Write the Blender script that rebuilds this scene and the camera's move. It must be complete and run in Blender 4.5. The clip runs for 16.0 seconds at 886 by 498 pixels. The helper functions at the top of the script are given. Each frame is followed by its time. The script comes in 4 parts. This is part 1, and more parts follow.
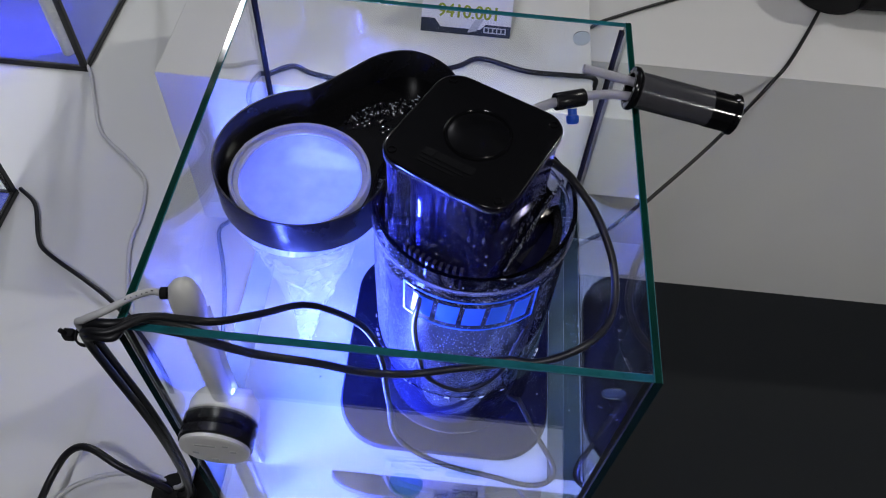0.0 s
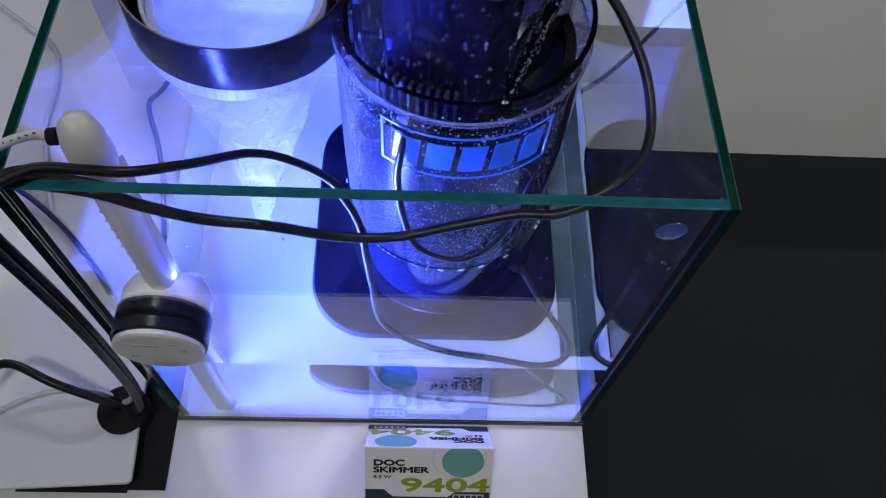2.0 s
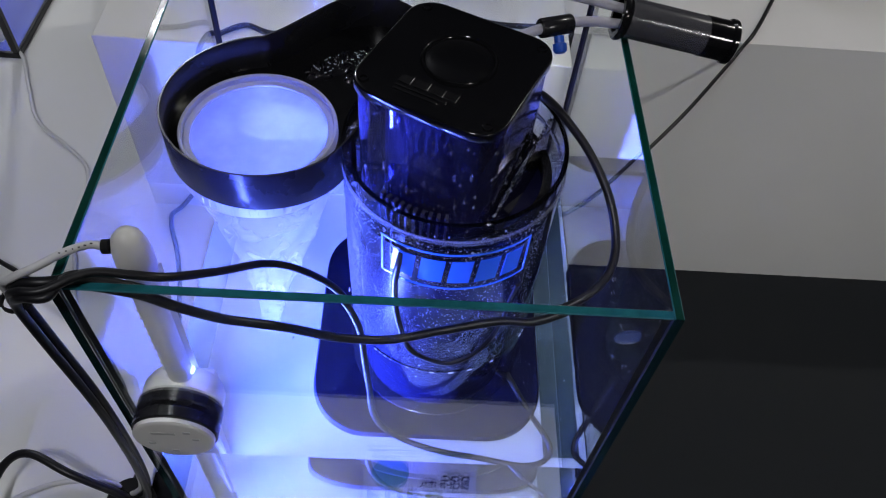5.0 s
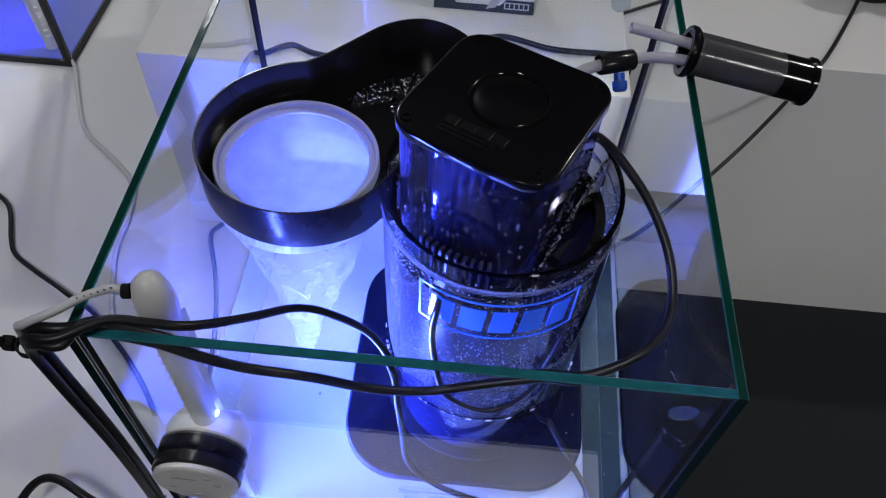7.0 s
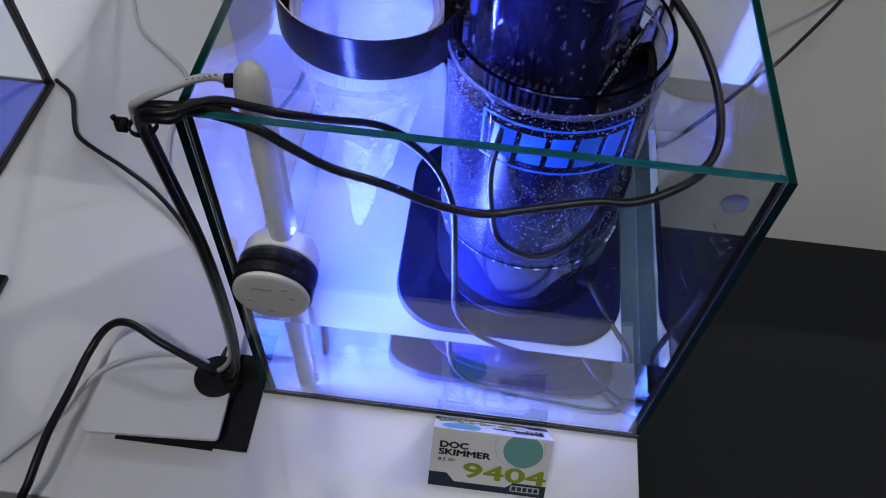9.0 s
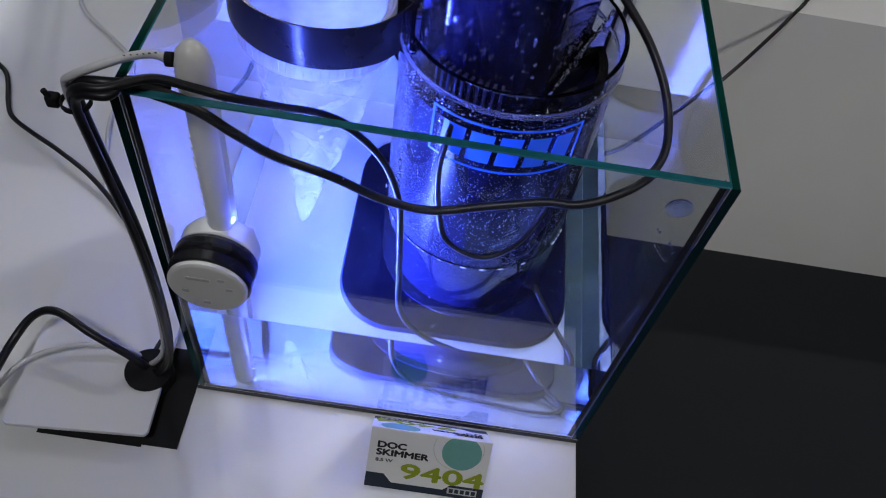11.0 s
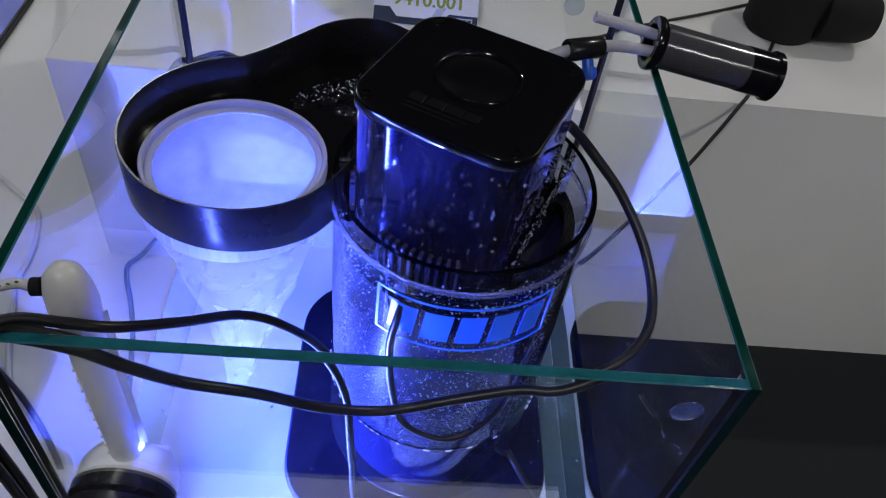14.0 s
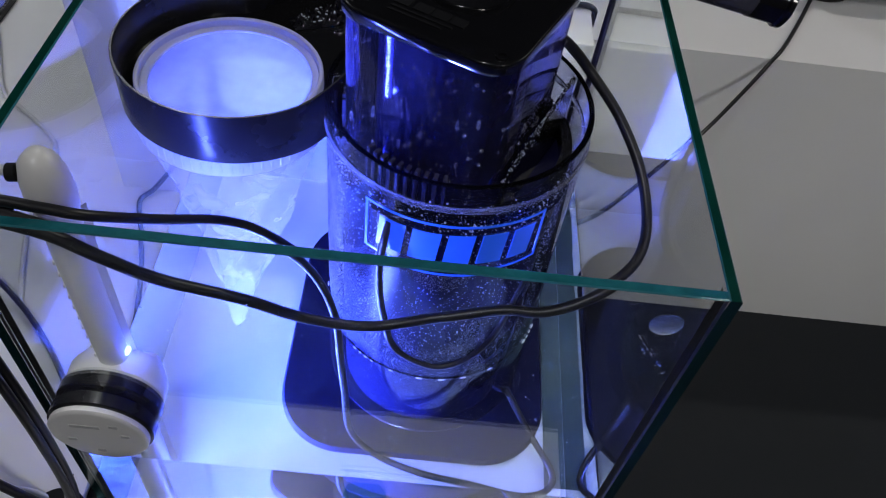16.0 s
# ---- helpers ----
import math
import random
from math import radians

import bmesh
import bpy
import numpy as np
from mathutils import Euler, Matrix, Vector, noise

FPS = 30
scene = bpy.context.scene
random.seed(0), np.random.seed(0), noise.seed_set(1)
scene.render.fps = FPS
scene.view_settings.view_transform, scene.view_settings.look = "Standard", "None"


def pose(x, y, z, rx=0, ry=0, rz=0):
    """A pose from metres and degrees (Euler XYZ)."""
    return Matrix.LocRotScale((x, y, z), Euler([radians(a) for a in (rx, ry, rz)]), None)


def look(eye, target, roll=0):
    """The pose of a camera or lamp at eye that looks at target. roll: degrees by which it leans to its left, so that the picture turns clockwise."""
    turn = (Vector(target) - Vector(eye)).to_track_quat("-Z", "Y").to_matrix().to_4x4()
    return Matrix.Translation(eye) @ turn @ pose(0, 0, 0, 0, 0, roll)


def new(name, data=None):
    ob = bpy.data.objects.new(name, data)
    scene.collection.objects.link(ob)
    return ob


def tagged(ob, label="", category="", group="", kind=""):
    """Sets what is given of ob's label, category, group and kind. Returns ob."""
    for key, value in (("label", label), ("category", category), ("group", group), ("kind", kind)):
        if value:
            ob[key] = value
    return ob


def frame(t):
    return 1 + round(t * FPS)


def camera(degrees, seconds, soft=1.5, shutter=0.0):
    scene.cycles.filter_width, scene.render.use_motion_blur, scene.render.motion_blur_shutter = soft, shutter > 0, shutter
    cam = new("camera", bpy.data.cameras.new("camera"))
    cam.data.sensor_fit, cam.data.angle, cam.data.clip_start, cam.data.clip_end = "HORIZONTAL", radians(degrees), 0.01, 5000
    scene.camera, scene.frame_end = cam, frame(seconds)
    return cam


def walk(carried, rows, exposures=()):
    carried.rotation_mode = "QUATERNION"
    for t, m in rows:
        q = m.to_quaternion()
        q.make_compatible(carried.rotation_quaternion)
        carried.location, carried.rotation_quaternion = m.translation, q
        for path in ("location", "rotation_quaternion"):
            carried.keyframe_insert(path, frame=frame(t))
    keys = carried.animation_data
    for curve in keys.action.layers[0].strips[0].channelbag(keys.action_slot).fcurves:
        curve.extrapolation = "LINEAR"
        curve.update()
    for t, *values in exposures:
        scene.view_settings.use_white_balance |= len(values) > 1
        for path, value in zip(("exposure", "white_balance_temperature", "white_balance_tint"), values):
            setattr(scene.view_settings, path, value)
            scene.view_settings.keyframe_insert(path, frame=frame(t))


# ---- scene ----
cam = camera(59.8, 16.0, soft=1.1)
PATH = [
    (0, (0.029, -0.195, 0.682), (0.007, 0.976, -0.939), 4.8),
    (0.5, (0.025, -0.195, 0.654), (0.007, 0.902, -1.018), 3.2),
    (1, (0.013, -0.178, 0.619), (0.004, 0.862, -1.089), 4.6),
    (1.5, (0.012, -0.16, 0.572), (0.087, 0.796, -1.183), 7.0),
    (2, (0.015, -0.165, 0.568), (0.106, 0.802, -1.18), 6.2),
    (2.5, (0.013, -0.18, 0.571), (0.102, 0.82, -1.159), 7.0),
    (3, (0.012, -0.192, 0.572), (0.105, 0.846, -1.135), 7.1),
    (3.5, (0.02, -0.198, 0.582), (0.116, 0.871, -1.105), 6.6),
    (4, (0.024, -0.209, 0.596), (0.119, 0.912, -1.058), 6.5),
    (4.5, (0.018, -0.205, 0.608), (0.119, 0.976, -1.003), 7.2),
    (5, (0.018, -0.198, 0.614), (0.098, 1.014, -0.974), 6.0),
    (5.2, (0.017, -0.195, 0.612), (0.065, 1.034, -0.965), 5.4),
    (7.3, (0.02, -0.159, 0.603), (-0.022, 1.045, -0.993), 3.7),
    (7.5, (0.013, -0.172, 0.599), (-0.005, 1.024, -1.003), 4.9),
    (8, (0.002, -0.204, 0.586), (-0.033, 0.955, -1.044), 5.7),
    (8.5, (0.001, -0.235, 0.582), (-0.057, 0.923, -1.048), 4.9),
    (9, (0.0, -0.255, 0.577), (-0.067, 0.916, -1.043), 4.0),
    (9.2, (0.002, -0.257, 0.577), (-0.023, 0.948, -1.019), 5.2),
    (11.5, (0.003, -0.253, 0.559), (0.067, 0.94, -1.045), 11.7),
    (12, (0.002, -0.247, 0.55), (0.07, 0.948, -1.052), 12.1),
    (12.5, (0.005, -0.22, 0.55), (0.061, 0.999, -1.034), 10.6),
    (13, (0.013, -0.188, 0.559), (0.067, 1.109, -0.963), 7.7),
    (13.5, (0.009, -0.171, 0.549), (0.11, 1.149, -0.949), 8.4),
    (14, (-0.001, -0.161, 0.55), (0.161, 1.19, -0.916), 9.4),
    (14.5, (-0.008, -0.159, 0.548), (0.058, 1.201, -0.918), 8.5),
    (15, (-0.008, -0.166, 0.544), (0.038, 1.157, -0.955), 9.6),
    (15.5, (0.009, -0.175, 0.535), (0.014, 1.126, -0.983), 8.2),
    (16, (0.025, -0.178, 0.53), (0.102, 1.119, -0.989), 8.6),
]
walk(cam, [(t, look(eye, target, roll)) for t, eye, target, roll in PATH],
     ((0, 0.0), (5, -0.03), (8, -0.06), (9, -0.12), (12.5, -0.15), (14, -0.08), (16, -0.04)))

# ---- world and lights ----
world = bpy.data.worlds.new("hall")
world.use_nodes = True
world.node_tree.nodes["Background"].inputs[0].default_value = (0.55, 0.58, 0.66, 1)
world.node_tree.nodes["Background"].inputs[1].default_value = 0.05
scene.world = world
LED_POWER = 420.0


def area_lamp(eye, target, power, size, colour=(0.96, 0.95, 0.88), spread=180):
    data = bpy.data.lights.new("area_lamp", "AREA")
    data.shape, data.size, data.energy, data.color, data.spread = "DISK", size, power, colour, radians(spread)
    ob = new("area_lamp", data)
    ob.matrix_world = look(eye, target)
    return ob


area_lamp((-1.1, 2.7, 2.3), (0.0, 0.2, 0.0), 12.5, 0.16, (0.90, 0.92, 1.0))
area_lamp((1.85, 1.5, 2.3), (0.3, 0.4, 0.0), 17.0, 0.08)
# two fill lamps added in front, for the counter's face and its near top
area_lamp((1.5, -2.0, 1.9), (0.75, 0.62, -0.2), 1.7, 0.4, (1.0, 0.97, 0.93), 45)
area_lamp((-0.5, -1.0, 2.4), (-0.25, 0.0, 0.0), 15.5, 0.4, (0.94, 0.95, 1.0))


# ---- materials ----
def material(name, base=(0.8, 0.8, 0.8), rough=0.5, metal=0.0, grain=0.0, scale=200.0, bump=0.0, stain=0.0, stain_scale=6.0,
             transmission=0.0, ior=1.45, coat=0.0, emit=None, power=0.0, alpha=1.0, sss=0.0):
    mat = bpy.data.materials.new(name)
    mat.use_nodes = True
    nt = mat.node_tree
    p = nt.nodes["Principled BSDF"]
    p.inputs["Base Color"].default_value = (*base, 1)
    p.inputs["Roughness"].default_value = rough
    p.inputs["Metallic"].default_value = metal
    p.inputs["IOR"].default_value = ior
    p.inputs["Transmission Weight"].default_value = transmission
    p.inputs["Coat Weight"].default_value = coat
    p.inputs["Alpha"].default_value = alpha
    if sss:
        p.inputs["Subsurface Weight"].default_value = sss
        p.inputs["Subsurface Radius"].default_value = (0.01, 0.01, 0.012)
        p.inputs["Subsurface Scale"].default_value = 0.5
    if emit:
        p.inputs["Emission Color"].default_value = (*emit, 1)
        p.inputs["Emission Strength"].default_value = power
    co = nt.nodes.new("ShaderNodeTexCoord")
    if grain or stain:
        fine = nt.nodes.new("ShaderNodeTexNoise")
        fine.inputs["Scale"].default_value, fine.inputs["Detail"].default_value = scale, 4
        wide = nt.nodes.new("ShaderNodeTexNoise")
        wide.inputs["Scale"].default_value, wide.inputs["Detail"].default_value = stain_scale, 5
        nt.links.new(co.outputs["Object"], fine.inputs["Vector"])
        nt.links.new(co.outputs["Object"], wide.inputs["Vector"])
        a = nt.nodes.new("ShaderNodeMix")
        a.data_type, a.blend_type = "RGBA", "MULTIPLY"
        a.inputs[0].default_value = grain
        a.inputs[6].default_value = (*base, 1)
        nt.links.new(fine.outputs["Fac"], a.inputs[7])
        b = nt.nodes.new("ShaderNodeMix")
        b.data_type, b.blend_type = "RGBA", "MULTIPLY"
        b.inputs[0].default_value = stain
        nt.links.new(a.outputs[2], b.inputs[6])
        nt.links.new(wide.outputs["Fac"], b.inputs[7])
        nt.links.new(b.outputs[2], p.inputs["Base Color"])
        ramp = nt.nodes.new("ShaderNodeMapRange")
        ramp.inputs[3].default_value, ramp.inputs[4].default_value = max(0.0, rough - 0.12), min(1.0, rough + 0.12)
        nt.links.new(wide.outputs["Fac"], ramp.inputs[0])
        nt.links.new(ramp.outputs[0], p.inputs["Roughness"])
    if bump:
        n = nt.nodes.new("ShaderNodeTexNoise")
        n.inputs["Scale"].default_value, n.inputs["Detail"].default_value = scale, 3
        nt.links.new(co.outputs["Object"], n.inputs["Vector"])
        bp = nt.nodes.new("ShaderNodeBump")
        bp.inputs["Strength"].default_value, bp.inputs["Distance"].default_value = bump, 0.001
        nt.links.new(n.outputs["Fac"], bp.inputs["Height"])
        nt.links.new(bp.outputs["Normal"], p.inputs["Normal"])
    return mat


def glass(name, tint, ior, rough=0.0, bump=0.0, scale=40.0, film=0.0):
    mat = bpy.data.materials.new(name)
    mat.use_nodes = True
    nt = mat.node_tree
    nt.nodes.remove(nt.nodes["Principled BSDF"])
    g = nt.nodes.new("ShaderNodeBsdfGlass")
    g.inputs["Color"].default_value, g.inputs["Roughness"].default_value, g.inputs["IOR"].default_value = (*tint, 1), rough, ior
    nt.links.new(g.outputs[0], nt.nodes["Material Output"].inputs[0])
    if film:
        # a thin film of dried water and dust
        co, n, d, m = (nt.nodes.new(k) for k in ("ShaderNodeTexCoord", "ShaderNodeTexNoise", "ShaderNodeBsdfDiffuse", "ShaderNodeMixShader"))
        n.inputs["Scale"].default_value, n.inputs["Detail"].default_value = 14, 6
        r = nt.nodes.new("ShaderNodeMapRange")
        r.inputs[1].default_value, r.inputs[2].default_value, r.inputs[3].default_value, r.inputs[4].default_value = 0.35, 0.75, film * 0.5, film * 1.6
        d.inputs["Color"].default_value = (0.85, 0.85, 0.85, 1)
        nt.links.new(co.outputs["Object"], n.inputs["Vector"])
        nt.links.new(n.outputs["Fac"], r.inputs[0])
        nt.links.new(r.outputs[0], m.inputs[0])
        nt.links.new(g.outputs[0], m.inputs[1])
        nt.links.new(d.outputs[0], m.inputs[2])
        nt.links.new(m.outputs[0], nt.nodes["Material Output"].inputs[0])
    if bump:
        co = nt.nodes.new("ShaderNodeTexCoord")
        n = nt.nodes.new("ShaderNodeTexNoise")
        n.inputs["Scale"].default_value, n.inputs["Detail"].default_value = scale, 2
        nt.links.new(co.outputs["Object"], n.inputs["Vector"])
        bp = nt.nodes.new("ShaderNodeBump")
        bp.inputs["Strength"].default_value, bp.inputs["Distance"].default_value = bump, 0.002
        nt.links.new(n.outputs["Fac"], bp.inputs["Height"])
        nt.links.new(bp.outputs["Normal"], g.inputs["Normal"])
    return mat


def cloth(name, base, see_through):
    """Fine mesh cloth: scatters light on both sides and lets some through."""
    mat = bpy.data.materials.new(name)
    mat.use_nodes = True
    nt = mat.node_tree
    nt.nodes.remove(nt.nodes["Principled BSDF"])
    d, t, c = nt.nodes.new("ShaderNodeBsdfDiffuse"), nt.nodes.new("ShaderNodeBsdfTranslucent"), nt.nodes.new("ShaderNodeBsdfTransparent")
    for n in (d, t):
        n.inputs["Color"].default_value = (*base, 1)
    m1, m2 = nt.nodes.new("ShaderNodeMixShader"), nt.nodes.new("ShaderNodeMixShader")
    m1.inputs[0].default_value = 0.55
    nt.links.new(d.outputs[0], m1.inputs[1])
    nt.links.new(t.outputs[0], m1.inputs[2])
    co, n = nt.nodes.new("ShaderNodeTexCoord"), nt.nodes.new("ShaderNodeTexNoise")
    n.inputs["Scale"].default_value, n.inputs["Detail"].default_value = 45, 4
    nt.links.new(co.outputs["Object"], n.inputs["Vector"])
    r = nt.nodes.new("ShaderNodeMapRange")
    r.inputs[1].default_value, r.inputs[2].default_value = 0.3, 0.7
    r.inputs[3].default_value, r.inputs[4].default_value = see_through - 0.15, see_through + 0.15
    nt.links.new(n.outputs["Fac"], r.inputs[0])
    nt.links.new(r.outputs[0], m2.inputs[0])
    nt.links.new(m1.outputs[0], m2.inputs[1])
    nt.links.new(c.outputs[0], m2.inputs[2])
    nt.links.new(m2.outputs[0], nt.nodes["Material Output"].inputs[0])
    return mat


WHITE_TABLE = material("white_laminate", (0.80, 0.80, 0.79), 0.42, grain=0.05, scale=900, stain=0.12, stain_scale=5, bump=0.02)
WHITE_BOX = material("white_painted_board", (0.82, 0.82, 0.80), 0.55, grain=0.05, scale=600, stain=0.08, stain_scale=9, bump=0.03)
CARPET = material("black_carpet", (0.018, 0.022, 0.027), 0.95, grain=0.6, scale=900, bump=0.8, stain=0.3, stain_scale=8)
WALL_GREY = material("grey_wall", (0.18, 0.18, 0.2), 0.8, grain=0.1, stain=0.15)
GLASS = glass("clear_glass", (0.975, 0.99, 0.985), 1.5, film=0.002)
# one glass, light put into its tones: front/back edges lit, sides shaded, chamfers bright
EDGE_LIT = material("lit_green_glass_edge", (0.045, 0.42, 0.50), 0.08, bump=0.05, transmission=0.4, grain=0.4, scale=260, stain=0.8, stain_scale=55, ior=1.5)
EDGE_SHADED = material("shaded_green_glass_edge", (0.006, 0.115, 0.085), 0.06, bump=0.05, transmission=0.3, grain=0.4, scale=260, stain=0.7, stain_scale=40, ior=1.5)
CHAMFER = material("lit_green_chamfer", (0.08, 0.40, 0.48), 0.1, bump=0.08, transmission=0.3, grain=0.4, scale=300, stain=0.6, stain_scale=60, ior=1.5)
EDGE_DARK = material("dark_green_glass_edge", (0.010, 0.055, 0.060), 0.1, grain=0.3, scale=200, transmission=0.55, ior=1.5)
FLOOR_SHADE = material("green_grey_floor_shade", (0.085, 0.12, 0.125), 0.5, grain=0.3, scale=200, stain=0.5, stain_scale=20, ior=1.2)
SILICONE = material("black_silicone", (0.008, 0.008, 0.01), 0.35, grain=0.2, scale=300, bump=0.1)
WATER = glass("water", (0.84, 0.90, 1.0), 1.33, bump=0.06, scale=28)
BASE_SHEET = material("white_base_sheet", (0.60, 0.61, 0.66), 0.5, grain=0.06, scale=500, stain=0.1)
ACRYLIC = glass("grey_tinted_acrylic", (0.74, 0.76, 0.86), 1.42, rough=0.008, film=0.0012)
RIM_CLEAR = glass("hazy_clear_acrylic", (0.80, 0.82, 0.92), 1.46, rough=0.05, film=0.05)
SMOKE = glass("dark_smoked_acrylic", (0.50, 0.50, 0.72), 1.49, rough=0.012, film=0.006)
BLACK_GLOSS = material("glossy_black_plastic", (0.006, 0.006, 0.007), 0.12, grain=0.2, scale=150, stain=0.2, stain_scale=20, coat=0.3)
BLACK_SATIN = material("satin_black_plastic", (0.016, 0.016, 0.019), 0.24, grain=0.2, scale=400, stain=0.2, stain_scale=15)
BLACK_MATT = material("black_rubber", (0.005, 0.005, 0.006), 0.85, grain=0.3, scale=500, bump=0.05)
DARK_PLATE = material("dark_blue_grey_plastic", (0.006, 0.008, 0.038), 0.6, ior=1.12, grain=0.3, scale=300, stain=0.3, stain_scale=12)
CORE = material("dark_grey_plastic", (0.010, 0.010, 0.046), 0.3, ior=1.18, grain=0.3, scale=250, stain=0.4, stain_scale=18)
WHITE_PLASTIC = material("white_plastic", (0.78, 0.77, 0.74), 0.3, grain=0.04, scale=300, stain=0.06)
COLLAR = material("milky_white_plastic", (0.66, 0.68, 0.76), 0.4, transmission=0.4, grain=0.05, scale=200)
SOCK = cloth("white_filter_mesh", (0.80, 0.81, 0.88), 0.78)
MILK = cloth("milky_water_skin", (0.40, 0.42, 0.58), 0.3)
LED = material("blue_white_led", (0.9, 0.9, 1.0), 0.4, emit=(0.070, 0.110, 1.0), power=LED_POWER)
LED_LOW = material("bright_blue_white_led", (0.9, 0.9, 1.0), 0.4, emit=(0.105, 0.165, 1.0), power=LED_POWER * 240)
LED_FAR = material("blue_led", (0.2, 0.3, 1.0), 0.4, emit=(0.008, 0.03, 1.0), power=240)
LOGO_BLUE = material("bright_blue_print", (0.015, 0.16, 0.85), 0.4, grain=0.1)
INK_BLACK = material("black_ink", (0.01, 0.01, 0.012), 0.6)
INK_GREEN = material("olive_green_ink", (0.30, 0.36, 0.015), 0.6, grain=0.1)
INK_TEAL = material("teal_ink", (0.16, 0.40, 0.36), 0.6, grain=0.1)
INK_NAVY = material("navy_ink", (0.018, 0.03, 0.055), 0.6, grain=0.2)
INK_GREY = material("pale_grey_ink", (0.5, 0.52, 0.53), 0.6)
CARD_WHITE = material("white_card", (0.82, 0.82, 0.80), 0.5, grain=0.04, scale=400, stain=0.06)
HOSE = material("milky_silicone_hose", (0.75, 0.74, 0.80), 0.3, transmission=0.55, ior=1.4)
BLUE_PLASTIC = material("blue_plastic", (0.02, 0.10, 0.55), 0.35, grain=0.15)
CABLE_BLACK = material("black_cable", (0.011, 0.011, 0.014), 0.38, grain=0.25, scale=300)
CABLE_WHITE = material("white_cable", (0.66, 0.66, 0.67), 0.4, grain=0.1, scale=300)
# pale bubbles and drops; the same colour also paints the wet glints
SPECK = material("pale_bubbles_and_glints", (0.75, 0.8, 0.95), 0.08, coat=0.5)
BUBBLE = material("bubbles", (0.9, 0.93, 1.0), 0.03, transmission=0.95, ior=1.33)
STICKER = glass("frosted_disc", (0.85, 0.9, 0.95), 1.4, rough=0.2)


# ---- mesh helpers ----
def thing(name, label, category, group="", kind="", at=(0, 0, 0)):
    ob = new(name)
    ob.location = at
    ob.empty_display_size = 0.02
    return tagged(ob, label, category, group, kind)


def mesh_of(name, bm, mat, smooth=None):
    bmesh.ops.recalc_face_normals(bm, faces=bm.faces)
    me = bpy.data.meshes.new(name)
    bm.to_mesh(me)
    bm.free()
    for m in (mat if isinstance(mat, (list, tuple)) else [mat]):
        me.materials.append(m)
    if smooth:
        me.shade_smooth() if smooth is True else me.set_sharp_from_angle(angle=radians(smooth))
    return me


def part(name, bm, mat, parent=None, label="", smooth=None, at=None, shadow=True):
    ob = new(name, bm if isinstance(bm, bpy.types.Mesh) else mesh_of(name, bm, mat, smooth))
    if parent is not None:
        ob.parent = parent
        ob.matrix_parent_inverse = Matrix.Translation(-parent.location) if parent.parent is None else Matrix()
    if at is not None:
        ob.matrix_basis = at
    if label:
        ob["label"] = label
    ob.visible_shadow = shadow
    return ob


def box(x0, x1, y0, y1, z0, z1, bevel=0.0, segs=2, bm=None):
    bm = bm or bmesh.new()
    made = bmesh.ops.create_cube(bm, size=1)["verts"]
    for v in made:
        v.co = Vector((x0 + (v.co.x + 0.5) * (x1 - x0), y0 + (v.co.y + 0.5) * (y1 - y0), z0 + (v.co.z + 0.5) * (z1 - z0)))
    if bevel:
        edges = list({e for v in made for e in v.link_edges})
        bmesh.ops.bevel(bm, geom=edges, offset=bevel, segments=segs, affect="EDGES", profile=0.5)
    return bm


def lathe(profile, n=48, m=Matrix(), bm=None, closed=False):
    """Turns (r, z) pairs round z."""
    bm = bm or bmesh.new()
    rings = []
    for r, z in profile:
        if r < 1e-6:
            rings.append([bm.verts.new(m @ Vector((0, 0, z)))] * n)
        else:
            rings.append([bm.verts.new(m @ Vector((r * math.cos(2 * math.pi * i / n), r * math.sin(2 * math.pi * i / n), z))) for i in range(n)])
    pairs = list(zip(rings, rings[1:])) + ([(rings[-1], rings[0])] if closed else [])
    for a, b in pairs:
        for i in range(n):
            quad = [a[i], a[(i + 1) % n], b[(i + 1) % n], b[i]]
            quad = [v for k, v in enumerate(quad) if v not in quad[:k]]
            if len(quad) > 2:
                bm.faces.new(quad)
    return bm


def spline(points, steps=8):
    """A smooth line through the points."""
    p = [Vector(q) for q in points]
    p = [2 * p[0] - p[1]] + p + [2 * p[-1] - p[-2]]
    out = []
    for i in range(1, len(p) - 2):
        a, b, c, d = p[i - 1:i + 3]
        for k in range(steps):
            t = k / steps
            out.append(0.5 * (2 * b + (c - a) * t + (2 * a - 5 * b + 4 * c - d) * t * t + (3 * b - a - 3 * c + d) * t ** 3))
    out.append(p[-2])
    return out


def tube(points, radius, n=10, steps=8, bm=None, bore=0.0):
    bm = bm or bmesh.new()
    line = spline(points, steps)
    side = None
    rings, inner = [], []
    for i, q in enumerate(line):
        d = (line[min(i + 1, len(line) - 1)] - line[max(i - 1, 0)]).normalized()
        side = (d.orthogonal() if side is None else side - d * side.dot(d)).normalized()
        up = d.cross(side)
        rings.append([bm.verts.new(q + radius * (math.cos(2 * math.pi * k / n) * side + math.sin(2 * math.pi * k / n) * up)) for k in range(n)])
        if bore:
            inner.append([bm.verts.new(q + bore * (math.cos(2 * math.pi * k / n) * side + math.sin(2 * math.pi * k / n) * up)) for k in range(n)])
    for walls in (rings, inner):
        for a, b in zip(walls, walls[1:]):
            for k in range(n):
                bm.faces.new((a[k], a[(k + 1) % n], b[(k + 1) % n], b[k]))
    for e in (0, -1):
        if bore:
            for k in range(n):
                bm.faces.new((rings[e][k], rings[e][(k + 1) % n], inner[e][(k + 1) % n], inner[e][k]))
        else:
            bm.faces.new(rings[e])
    return bm


